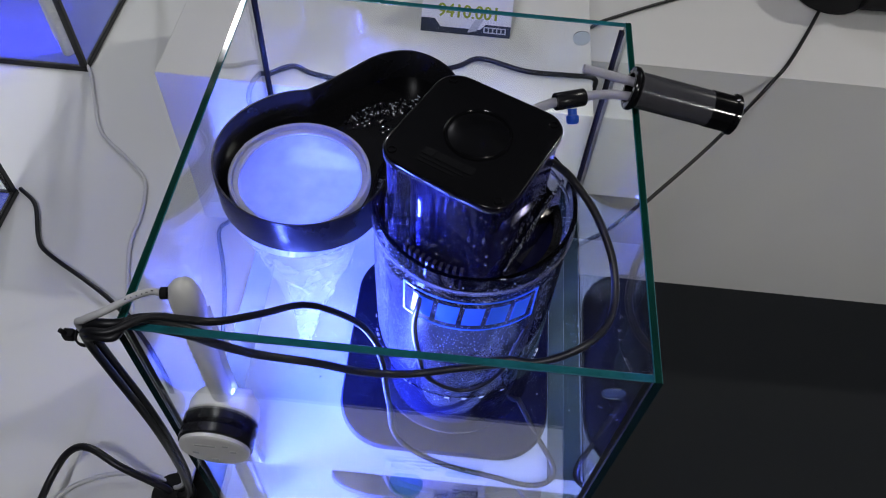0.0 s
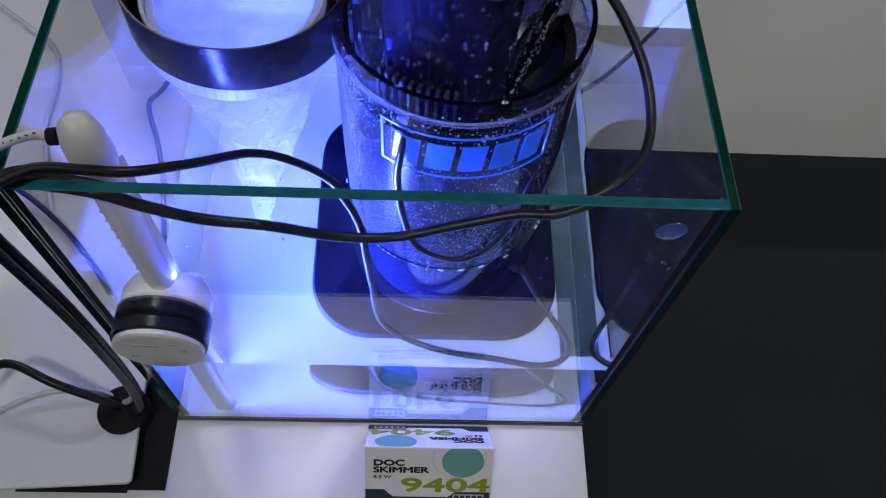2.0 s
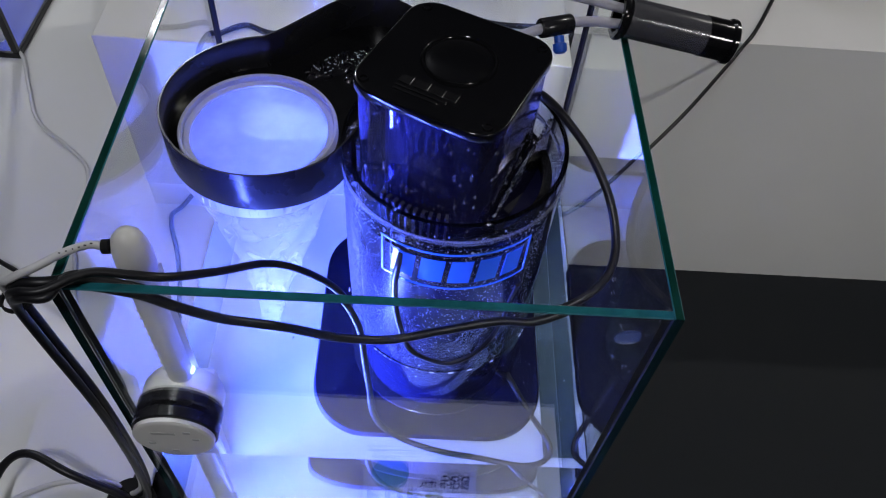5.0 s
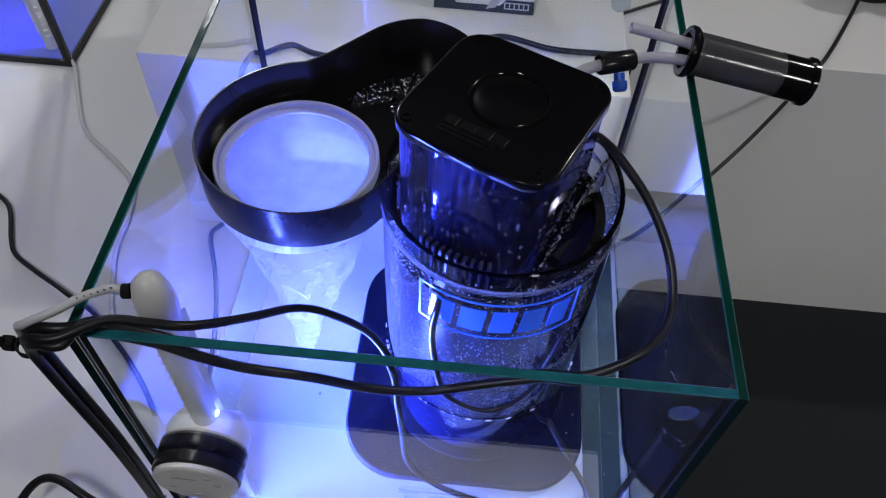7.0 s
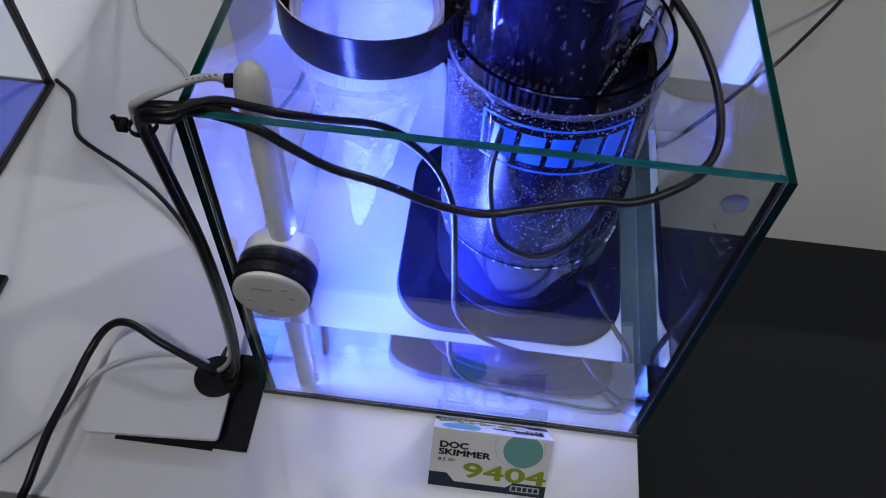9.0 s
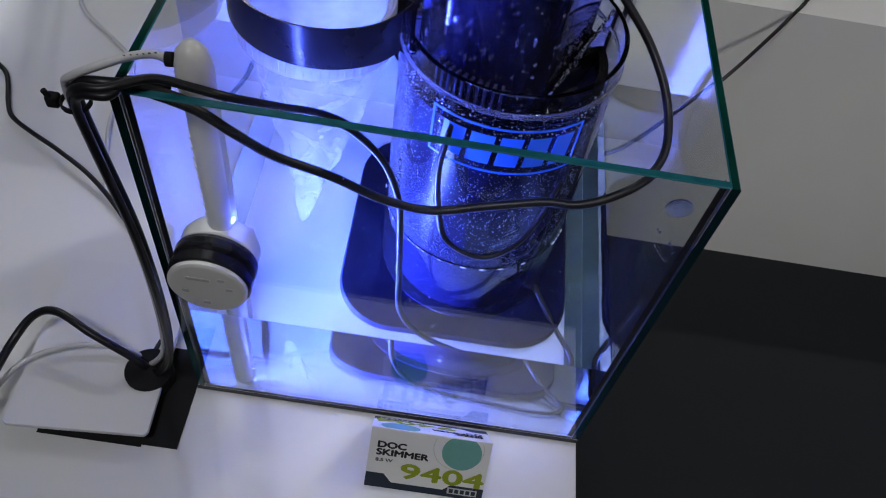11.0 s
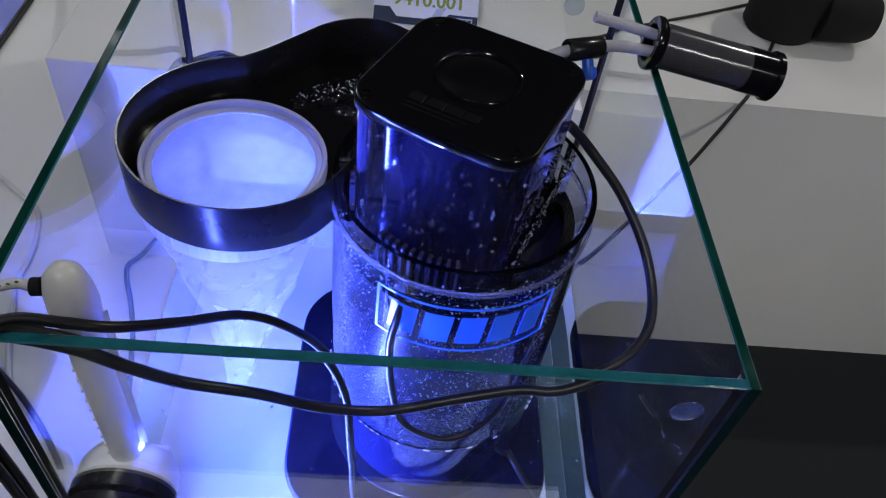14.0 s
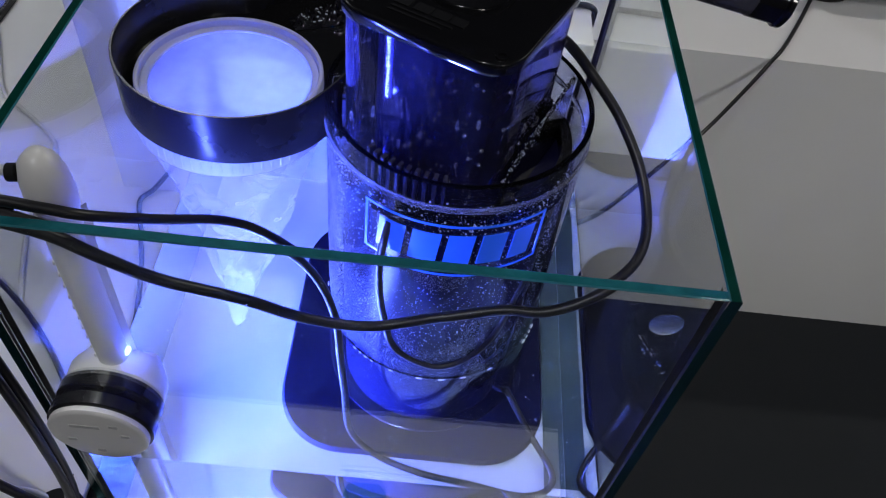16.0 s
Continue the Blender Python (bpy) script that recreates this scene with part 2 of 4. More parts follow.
def specks_mesh(name, spots, mat):
    """Many small low spheres in one mesh: spots are (x, y, z, radius)."""
    ball = bmesh.new()
    bmesh.ops.create_icosphere(ball, subdivisions=1, radius=1.0)
    ball.verts.index_update()
    unit = [v.co.copy() for v in ball.verts]
    faces = [[v.index for v in f.verts] for f in ball.faces]
    ball.free()
    me = bpy.data.meshes.new(name)
    me.from_pydata([(x + r * u.x, y + r * u.y, z + r * u.z) for x, y, z, r in spots for u in unit], [],
                   [[len(unit) * k + i for i in f] for k in range(len(spots)) for f in faces])
    me.materials.append(mat)
    me.shade_smooth()
    return me


def cable(name, points, radius, mat, label, steps=8):
    return tagged(part(name, tube(points, radius, 10, steps), mat, smooth=50), label, "cable")


def rounded(w, d, r, n=6):
    """The outline of a rounded rectangle."""
    out = []
    for cx, cy, a0 in ((w / 2 - r, d / 2 - r, 0), (-w / 2 + r, d / 2 - r, 90), (-w / 2 + r, -d / 2 + r, 180), (w / 2 - r, -d / 2 + r, 270)):
        for k in range(n + 1):
            a = radians(a0 + 90 * k / n)
            out.append((cx + r * math.cos(a), cy + r * math.sin(a)))
    return out


def prism(outline, levels, m=Matrix(), bm=None, open_ends=False):
    """Stacks the outline: levels are (scale, z)."""
    bm = bm or bmesh.new()
    rings = [[bm.verts.new(m @ Vector((x * s, y * s, z))) for x, y in outline] for s, z in levels]
    n = len(outline)
    for a, b in zip(rings, rings[1:]):
        for i in range(n):
            bm.faces.new((a[i], a[(i + 1) % n], b[(i + 1) % n], b[i]))
    if not open_ends:
        bm.faces.new(rings[0])
        bm.faces.new(rings[-1])
    return bm


def wall_along(outline, thick, z0, z1, bm=None):
    """A standing wall of even thickness along a closed outline (counter-clockwise), with a rounded lip."""
    bm = bm or bmesh.new()
    n = len(outline)
    rows = []
    for off, z in ((0, z0), (0, z1 - 0.0006), (thick * 0.2, z1), (thick * 0.8, z1), (thick, z1 - 0.0006), (thick, z0)):
        ring = []
        for i in range(n):
            p, a, b = Vector(outline[i]), Vector(outline[i - 1]), Vector(outline[(i + 1) % n])
            t = (b - a).normalized()
            ring.append(bm.verts.new((*(p + off * Vector((-t.y, t.x))), z)))
        rows.append(ring)
    for a, b in zip(rows, rows[1:] + rows[:1]):
        for i in range(n):
            bm.faces.new((a[i], a[(i + 1) % n], b[(i + 1) % n], b[i]))
    return bm


def letters(name, text, height, mat, m, parent, weight=0.0, stretch=1.0):
    data = bpy.data.curves.new(name, "FONT")
    data.body, data.size, data.extrude = text, height * 1.42, 0.00008
    data.resolution_u = 3
    tmp = bpy.data.objects.new(name, data)
    scene.collection.objects.link(tmp)
    bpy.context.view_layer.update()
    me = bpy.data.meshes.new_from_object(tmp.evaluated_get(bpy.context.evaluated_depsgraph_get()))
    bpy.data.objects.remove(tmp)
    # bolder strokes: the outline laid down again a hair to each side
    bm = bmesh.new()
    for k, (dx, dy) in enumerate(((0, 0), (1, 0), (-1, 0), (0, 0.7), (0, -0.7)) if weight else ((0, 0),)):
        copy = me.copy()
        copy.transform(m @ Matrix.Translation((dx * weight * height, dy * weight * height, 0.000012 * k)) @ Matrix.Diagonal((stretch, 1, 1, 1)))
        bm.from_mesh(copy)
    bm.to_mesh(me)
    bm.free()
    me.materials.clear()
    me.materials.append(mat)
    return part(name, me, mat, parent)


def flat(name, outline, mat, m, parent, lift=0.00025, label=""):
    bm = bmesh.new()
    prism(outline, ((1, 0.0), (1, lift)), m, bm)
    return part(name, bm, mat, parent, label)


# ---- setting: floor, hall, counters ----
tagged(part("floor", box(-4, 4, -3, 4, -0.56, -0.505), CARPET), "black carpet floor round the white counters", "floor", kind="structure")
for nm, b in (("wall_north", (-4, 4, 4.0, 4.1)), ("wall_south", (-4, 4, -3.1, -3.0)), ("wall_west", (-4.1, -4, -3.1, 4.1)), ("wall_east", (4, 4.1, -3.1, 4.1))):
    tagged(part(nm, box(*b, -0.505, 2.6), WALL_GREY), "plain grey hall wall", "wall", kind="structure")
tagged(part("ceiling", box(-4.1, 4.1, -3.1, 4.1, 2.6, 2.7), WALL_GREY), "dark hall ceiling", "ceiling", kind="structure")
COUNTER = [(-1.6, -0.103), (0.150, -0.103), (0.150, 0.636), (1.8, 0.636), (1.8, 1.9), (-1.6, 1.9)]
top_bm = prism(COUNTER, ((1, -0.505), (1, 0.0)))
bmesh.ops.bevel(top_bm, geom=[e for e in top_bm.edges if all(v.co.z > -0.001 for v in e.verts)], offset=0.0012, segments=2, affect="EDGES", profile=0.5)
tagged(part("counter", top_bm, WHITE_TABLE), "white laminate counter with an inner corner, carrying the tanks", "counter", kind="structure")

# ---- tanks ----
def glass_tank(name, x0, y0, w, d, h, label, group, edge=SILICONE, side_edge=SILICONE):
    g = 0.005
    x1, y1 = x0 + w, y0 + d
    tank = thing(name, label, "aquarium", group, at=((x0 + x1) / 2, (y0 + y1) / 2, 0))
    part("base", box(x0, x1, y0, y1, 0.0008, g, 0.0004), BASE_SHEET, tank, "white base sheet")
    # side panes run the whole depth; front and back stand between them
    panes = (("front_pane", True, y0, x0 + g + 0.0003, x1 - g - 0.0003), ("back_pane", True, y1 - g, x0 + g + 0.0003, x1 - g - 0.0003),
             ("side_pane", False, x0, y0, y1), ("side_pane", False, x1 - g, y0, y1))
    for nm, long_x, near, lo, hi in panes:
        c = 0.0006
        profile = ((0, g + 0.0006), (g, g + 0.0006), (g, h - c), (g - c, h), (c, h), (0, h - c))
        bm = bmesh.new()
        ends = [[bm.verts.new((q, near + u, z) if long_x else (near + u, q, z)) for u, z in profile] for q in (lo, hi)]
        for k in range(6):
            bm.faces.new((ends[0][k], ends[0][(k + 1) % 6], ends[1][(k + 1) % 6], ends[1][k]))
        caps = [bm.faces.new(e) for e in ends]
        bm.normal_update()
        for f in bm.faces:
            n = f.normal
            across = abs(n.y if long_x else n.x)
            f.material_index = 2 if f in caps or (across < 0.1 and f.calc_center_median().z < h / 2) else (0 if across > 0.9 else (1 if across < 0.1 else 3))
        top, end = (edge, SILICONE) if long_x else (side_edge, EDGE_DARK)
        part(nm, bm, [GLASS, top, end, CHAMFER if edge is EDGE_LIT else SILICONE], tank, shadow=False)
    for cx, cy in ((x0 + g, y0 + g), (x1 - g, y0 + g), (x0 + g, y1 - g), (x1 - g, y1 - g)):
        sx, sy = (1 if cx < (x0 + x1) / 2 else -1), (1 if cy < (y0 + y1) / 2 else -1)
        bm = bmesh.new()
        tri = [(cx + sx * 0.0003, cy + sy * 0.0003), (cx + sx * 0.0040, cy + sy * 0.0003), (cx + sx * 0.0017, cy + sy * 0.0017), (cx + sx * 0.0003, cy + sy * 0.0040)]
        prism(tri, ((1, g + 0.001), (1, h - 0.003)), bm=bm)
        part("silicone_seam", bm, SILICONE, tank, "black silicone seam")
    part("silicone_edge", box(x0 - 0.0006, x1 + 0.0006, y0 - 0.0008, y0 - 0.0001, 0.0005, 0.0052), SILICONE, tank, "black bottom edge strip")
    part("silicone_edge", box(x1 + 0.0001, x1 + 0.0008, y0, y1, 0.0005, 0.0052), SILICONE, tank, "black bottom edge strip")
    return tank


TANK_H, WATER_Z = 0.309, 0.115
tank = glass_tank("display_tank", -0.15, 0.0, 0.30, 0.306, TANK_H, "open cube tank of clear glass with green cut edges", "glass tanks", EDGE_LIT, EDGE_SHADED)
for x, y, z, turn, r in ((0.128, 0.0054, 0.287, 90, 0.0068), (0.114, 0.3006, 0.295, 90, 0.0068)):
    part("sticker", lathe(((0, 0), (r, 0), (r, 0.0007), (r * 0.6, 0.0011), (0, 0.0011)), 24), STICKER, tank, "small frosted bumper disc", 40, pose(x, y, z, turn), shadow=False)
water = tagged(part("water", box(-0.1445, 0.1445, 0.0055, 0.2975, 0.0056, WATER_Z), WATER, shadow=False), "clear shallow water filling the lower tank", "water", kind="structure")

# dull strip that paints the skimmer's shade on the bottom along the side pane
part("floor_shade_strip", box(0.1300, 0.1444, 0.045, 0.2970, 0.0052, 0.0055), FLOOR_SHADE, tank, "green-grey strip painting the skimmer's shade on the bottom")

rng = random.Random(9)
dust = []
for i in range(260):
    dust.append((rng.uniform(-0.13, 0.14), rng.uniform(0.012, 0.11), rng.uniform(0.02, 0.112), rng.choice((0.00015, 0.0002, 0.0003, 0.0005))))
tagged(part("floating_specks", specks_mesh("floating_specks", dust, BASE_SHEET), BASE_SHEET), "tiny white specks floating in the water", "specks", kind="stuff")

for x, z in ((0.124, 0.268), (0.1255, 0.266), (0.133, 0.258), (0.1345, 0.2575), (0.138, 0.252), (-0.084, 0.262), (0.092, 0.20), (-0.04, 0.27)):
    drop = bmesh.new()
    bmesh.ops.create_icosphere(drop, subdivisions=2, radius=0.0011, matrix=Matrix.Translation((x, 0.0056, z)) @ Matrix.Rotation(rng.uniform(-0.6, 0.6), 4, "Y") @ Matrix.Diagonal((0.45, 0.35, 1.5, 1)))
    part("water_drop", drop, STICKER, tank, "", True, shadow=False)

# ---- white display box behind ----
tagged(part("display_box", box(-0.249, 0.142, 0.309, 0.652, 0.0006, 0.208, 0.0012), WHITE_BOX), "white painted box on the counter behind the tank", "box")


# ---- skimmer ----
CX, CY, CR = 0.0415, 0.143, 0.070
RIM = 0.280
skimmer = thing("protein_skimmer", "black and smoked plastic protein skimmer standing in the tank", "aquarium skimmer", at=(CX, CY, 0.006))
AX = Matrix.Translation((CX, CY, 0))
part("cylinder", lathe(((CR, 0.016), (CR, RIM - 0.0006), (CR - 0.0006, RIM), (CR - 0.0024, RIM), (CR - 0.003, RIM - 0.0006), (CR - 0.003, 0.016)), 96, AX, closed=True), ACRYLIC, skimmer, "clear grey acrylic cylinder", 40, shadow=False)
part("rim_band", lathe(((CR + 0.0003, 0.2625), (CR + 0.0012, 0.2635), (CR + 0.0012, 0.2660), (CR + 0.0003, 0.2670)), 96, AX, closed=True), RIM_CLEAR, skimmer, "raised clear band below the rim", 60, shadow=False)
core = part("core", lathe(((0, 0.016), (0.0585, 0.016), (0.0600, 0.10), (0.0610, 0.20), (0.0640, 0.236), (0.0655, 0.2435), (0, 0.2440)), 64, AX), CORE, skimmer, "dark inner column", 50)
part("base_plate", prism(rounded(0.185, 0.20, 0.045, 10), ((0.97, 0.0062), (1, 0.009), (1, 0.013), (0.985, 0.0155)), Matrix.Translation((0.036, 0.155, 0))), DARK_PLATE, skimmer, "dark rounded base plate", 40)

CAP_C, CAP_A, CAP_W, CAP_Z = Vector((0.0362, 0.1355)), -26.0, 0.0895, 0.3435
CAP = pose(CAP_C.x, CAP_C.y, 0, 0, 0, CAP_A)
square = rounded(CAP_W, CAP_W, 0.0165, 10)
part("cap", prism(square, ((0.985, CAP_Z - 0.0065), (1, CAP_Z - 0.0055), (1, CAP_Z - 0.0012), (0.992, CAP_Z - 0.0003), (0.98, CAP_Z), (0.96, CAP_Z)), CAP), BLACK_GLOSS, skimmer, "glossy black square lid", 40)
rng0 = random.Random(21)
cup = bmesh.new()
n = len(square)
walls = [[cup.verts.new(CAP @ Vector((x * s, y * s, z))) for x, y in square] for s, z in ((0.965, CAP_Z - 0.007), (0.955, 0.248), (0.90, 0.2485), (0.91, CAP_Z - 0.007))]
for a, b in zip(walls, walls[1:] + walls[:1]):
    for i in range(n):
        cup.faces.new((a[i], a[(i + 1) % n], b[(i + 1) % n], b[i]))
part("cup", cup, SMOKE, skimmer, "smoked clear collecting cup", 40, shadow=False)
part("cup_core", prism(rounded(0.062, 0.062, 0.014, 6), ((1, 0.2445), (1, CAP_Z - 0.008)), CAP), CORE, skimmer, "dark inside of the cup", 40)
for sx, sy in ((-1, -1), (1, -1), (1, 1), (-1, 1)):
    part("screw", lathe(((0.0, 0.0002), (0.0016, 0.0002), (0.0018, 0.0009), (0.0027, 0.0009), (0.003, 0.0001), (0.003, -0.001)), 20), BLACK_GLOSS, skimmer, "", 40,
               CAP @ pose(sx * 0.0362, sy * 0.0362, CAP_Z))
part("knob", lathe(((0, 0.0012), (0.0060, 0.0013), (0.0168, 0.0010), (0.0186, 0.0003), (0.0190, 0.0003), (0.0196, 0.0016), (0.0204, 0.0019), (0.0211, 0.0012), (0.0215, -0.0006)), 72), BLACK_GLOSS, skimmer, "round raised ring on the lid", 50,
     CAP @ pose(0.001, 0.003, CAP_Z))
EMBOSS = material("embossed_black_plastic", (0.007, 0.007, 0.008), 0.25, grain=0.2)
for k, (x, w) in enumerate(((-0.020, 0.007), (-0.011, 0.008), (-0.002, 0.008), (0.007, 0.007))):
    part("emboss", box(x, x + w, -0.0275, -0.0215, CAP_Z - 0.0005, CAP_Z + 0.0003, bm=None), EMBOSS, skimmer, at=CAP @ pose(0, -0.001, 0))
for k in range(2):
    part("emboss", box(-0.020, 0.010 - 0.004 * k, -0.0318 - 0.003 * k, -0.0306 - 0.003 * k, CAP_Z - 0.0005, CAP_Z + 0.0003), EMBOSS, skimmer, at=CAP)
beads = bmesh.new()
for i in range(120):
    face = -1 if rng0.random() < 0.75 else 1
    u, z = rng0.uniform(-0.038, 0.038), rng0.uniform(0.262, 0.334)
    p = Vector((u, -0.0434, z)) if face < 0 else Vector((0.0434, u, z))
    r = rng0.choice((0.0003, 0.0004, 0.0006, 0.0009))
    bmesh.ops.create_icosphere(beads, subdivisions=2, radius=r, matrix=CAP @ Matrix.Translation(p) @ Matrix.Diagonal((1, 1, rng0.choice((1, 1, 1.6, 3.5)), 1)))
tagged(part("water_bead", beads, BUBBLE, skimmer, "water beads running down the cup", True, shadow=False), kind="stuff")
# comb of fins between the cup and the cylinder
FIN = material("dark_wet_plastic", (0.03, 0.03, 0.05), 0.15, coat=0.4)
fin = mesh_of("fin", box(-0.0011, 0.0011, -0.0022, 0.0022, -0.0100, 0.0085, 0.0004, 1), FIN)
for i in range(80):
    a = 2 * math.pi * i / 80
    x, y = CX + 0.0592 * math.cos(a), CY + 0.0592 * math.sin(a)
    inside = CAP.inverted() @ Vector((x, y, 0))
    if max(abs(inside.x), abs(inside.y)) > 0.0455 and 34 <= i <= 63:
        part("fin", fin, FIN, skimmer, at=pose(x, y, 0.2665, 0, 0, math.degrees(a) + 90))
part("comb_ring", lathe(((0.0575, 0.2480), (0.0635, 0.2480), (0.0635, 0.2560), (0.0575, 0.2565)), 64, AX, closed=True), BLACK_GLOSS, skimmer, "black ring carrying the fins", 40)


def badge_strip(a0, a1, z0, z1, slant=0.0, thick=0.0003):
    """A strip that follows the cylinder, as one closed mesh."""
    bm = bmesh.new()
    k = max(1, int(abs(a1 - a0) / 2))
    rings = []
    for i in range(k + 1):
        a = a0 + (a1 - a0) * i / k
        ring = []
        for z, r, d in ((z0, CR + 0.0003, 0), (z1, CR + 0.0003, slant), (z1, CR + 0.0003 + thick, slant), (z0, CR + 0.0003 + thick, 0)):
            ring.append(bm.verts.new((CX + r * math.cos(radians(a + d)), CY + r * math.sin(radians(a + d)), z)))
        rings.append(ring)
    for p, q in zip(rings, rings[1:]):
        for i in range(4):
            bm.faces.new((p[i], p[(i + 1) % 4], q[(i + 1) % 4], q[i]))
    bm.faces.new(rings[0]), bm.faces.new(rings[-1])
    return bm


badge = part("badge", badge_strip(-127, -47, 0.2185, 0.2200), LOGO_BLUE, skimmer, "bright blue outlined badge with plain blocks")
for a in ((-127, -47, 0.2525, 0.2540), (-127, -125.6, 0.2200, 0.2525), (-48.4, -47, 0.2200, 0.2525)):
    part("badge_line", badge_strip(*a), LOGO_BLUE, badge)
for a0, a1 in ((-121, -109), (-106, -94), (-91, -80), (-77, -66), (-63, -53)):
    part("badge_block", badge_strip(a0, a1, 0.2255, 0.2470, 1.5), LOGO_BLUE, badge)

# bubbles clinging inside the cylinder
rng = random.Random(4)
specks = []
for i in range(2400):
    a, z = radians(rng.uniform(185, 345)), 0.10 + 0.15 * rng.random() ** 0.8
    r = rng.choice((0.0002, 0.00025, 0.0003, 0.00045))
    rr = CR - 0.0036 - rng.random() * 0.004
    specks.append((CX + rr * math.cos(a), CY + rr * math.sin(a), z, r))
for i in range(420):
    a, z = radians(rng.uniform(195, 345)), rng.uniform(0.243, 0.266) - 0.012 * rng.random() ** 2
    r = rng.choice((0.0002, 0.00025, 0.0003, 0.0004, 0.0006))
    rr = CR - 0.0040 - rng.random() * 0.002
    specks.append((CX + rr * math.cos(a), CY + rr * math.sin(a), z, r))
tagged(part("bubbles", specks_mesh("bubbles", specks, SPECK), SPECK, skimmer, "tiny air bubbles inside the cylinder"), kind="stuff")
part("inner_lead", tube(((0.012, 0.0805, 0.245), (0.008, 0.0795, 0.21), (0.012, 0.0785, 0.17), (0.022, 0.0755, 0.14), (0.05, 0.0735, 0.13), (0.075, 0.082, 0.15), (0.088, 0.092, 0.20)), 0.0022, 8), CABLE_BLACK, skimmer, "black lead inside the cylinder", 50)

# wet partition beside the cup
PA, PB = Vector((0.0640, 0.0880)), Vector((0.1010, 0.1620))
pd = (PB - PA)
pn = Vector((-pd.y, pd.x)).normalized() * 0.001
bm = bmesh.new()
foot = [PA - pn, PB - pn, PB + pn, PA + pn]
lo, hi = [bm.verts.new((p.x, p.y, 0.2445)) for p in foot], [bm.verts.new((p.x, p.y, 0.270 if k in (0, 3) else 0.284)) for k, p in enumerate(foot)]
bm.faces.new(lo), bm.faces.new(hi)
for k in range(4):
    bm.faces.new((lo[k], lo[(k + 1) % 4], hi[(k + 1) % 4], hi[k]))
part("partition", bm, BLACK_GLOSS, skimmer, "dark wet partition inside the cylinder")
drops = bmesh.new()
for i in range(170):
    t = rng.random()
    p = PA + pd * t
    bmesh.ops.create_icosphere(drops, subdivisions=1, radius=rng.uniform(0.00015, 0.00034), matrix=Matrix.Translation((p.x + rng.gauss(0, 0.0008), p.y + rng.gauss(0, 0.0008), 0.2705 + 0.014 * t)))
for i in range(160):
    a = radians(rng.uniform(-20, 60) if i % 2 else rng.uniform(150, 230))
    bmesh.ops.create_icosphere(drops, subdivisions=1, radius=rng.uniform(0.00015, 0.00034), matrix=Matrix.Translation((CX + 0.0664 * math.cos(a), CY + 0.0664 * math.sin(a), rng.uniform(0.248, 0.277))))
tagged(part("wet_droplet", drops, SPECK, skimmer, "water droplets on partition and inner wall", True), kind="stuff")

# pale flecks stand in for glints where the water meets the cylinder
wet = bmesh.new()
for i in range(96):
    a = 2 * math.pi * i / 96
    if rng.random() < 0.35:
        bmesh.ops.create_icosphere(wet, subdivisions=2, radius=rng.uniform(0.0005, 0.0011), matrix=Matrix.Translation((CX + (CR + 0.0006) * math.cos(a), CY + (CR + 0.0006) * math.sin(a), WATER_Z)) @ Matrix.Rotation(a, 4, "Z") @ Matrix.Diagonal((0.5, 2.2, 0.5, 1)))
tagged(part("waterline", wet, SPECK, skimmer, "pale flecks painted for glints at the cylinder's waterline", True, shadow=False), kind="stuff")

# overflow trough, from behind the lid round the filter sock
RX, RY, RR = -0.079, 0.1655, 0.0645
TROUGH_Z0, TROUGH_Z1 = 0.2515, 0.2810
ring_pts = [(RX + RR * math.cos(radians(a)), RY + RR * math.sin(radians(a))) for a in range(100, 311, 10)]
far_pts = [(-0.0300, 0.1250), (-0.0225, 0.1380), (-0.0150, 0.1540), (-0.0070, 0.1730), (0.0020, 0.1920), (0.0140, 0.2105), (0.023, 0.232), (0.021, 0.256), (0.006, 0.275),
           (-0.018, 0.284), (-0.042, 0.276), (-0.062, 0.256), (-0.078, 0.239)]
loop = [(v.x, v.y) for v in spline([(x, y, 0) for x, y in ring_pts + far_pts + ring_pts[:1]], 3)[:-1]]
trough = part("trough", wall_along(loop, 0.0017, TROUGH_Z0, TROUGH_Z1), BLACK_SATIN, skimmer, "black overflow trough", 40)
floor_bm = bmesh.new()
# trough floor: outline filled, with a round hole for the sock
outer = [floor_bm.verts.new((x * 0.995 + RX * 0.005, y * 0.995 + RY * 0.005, TROUGH_Z0 + 0.0035)) for x, y in loop]
hole = [floor_bm.verts.new((-0.0845 + 0.0508 * math.cos(2 * math.pi * i / 48), 0.1625 + 0.0508 * math.sin(2 * math.pi * i / 48), TROUGH_Z0 + 0.0035)) for i in range(48)]
edges = [floor_bm.edges.new((r[i], r[(i + 1) % len(r)])) for r in (outer, hole) for i in range(len(r))]
bmesh.ops.triangle_fill(floor_bm, edges=edges, use_beauty=True)
bmesh.ops.solidify(floor_bm, geom=list(floor_bm.faces), thickness=0.002)
part("trough_floor", floor_bm, BLACK_GLOSS, trough, "wet black trough floor")
# shallow water tumbling over the trough floor: a torn, wet surface
WET = material("black_wet_water", (0.004, 0.004, 0.006), 0.03, coat=1.0)


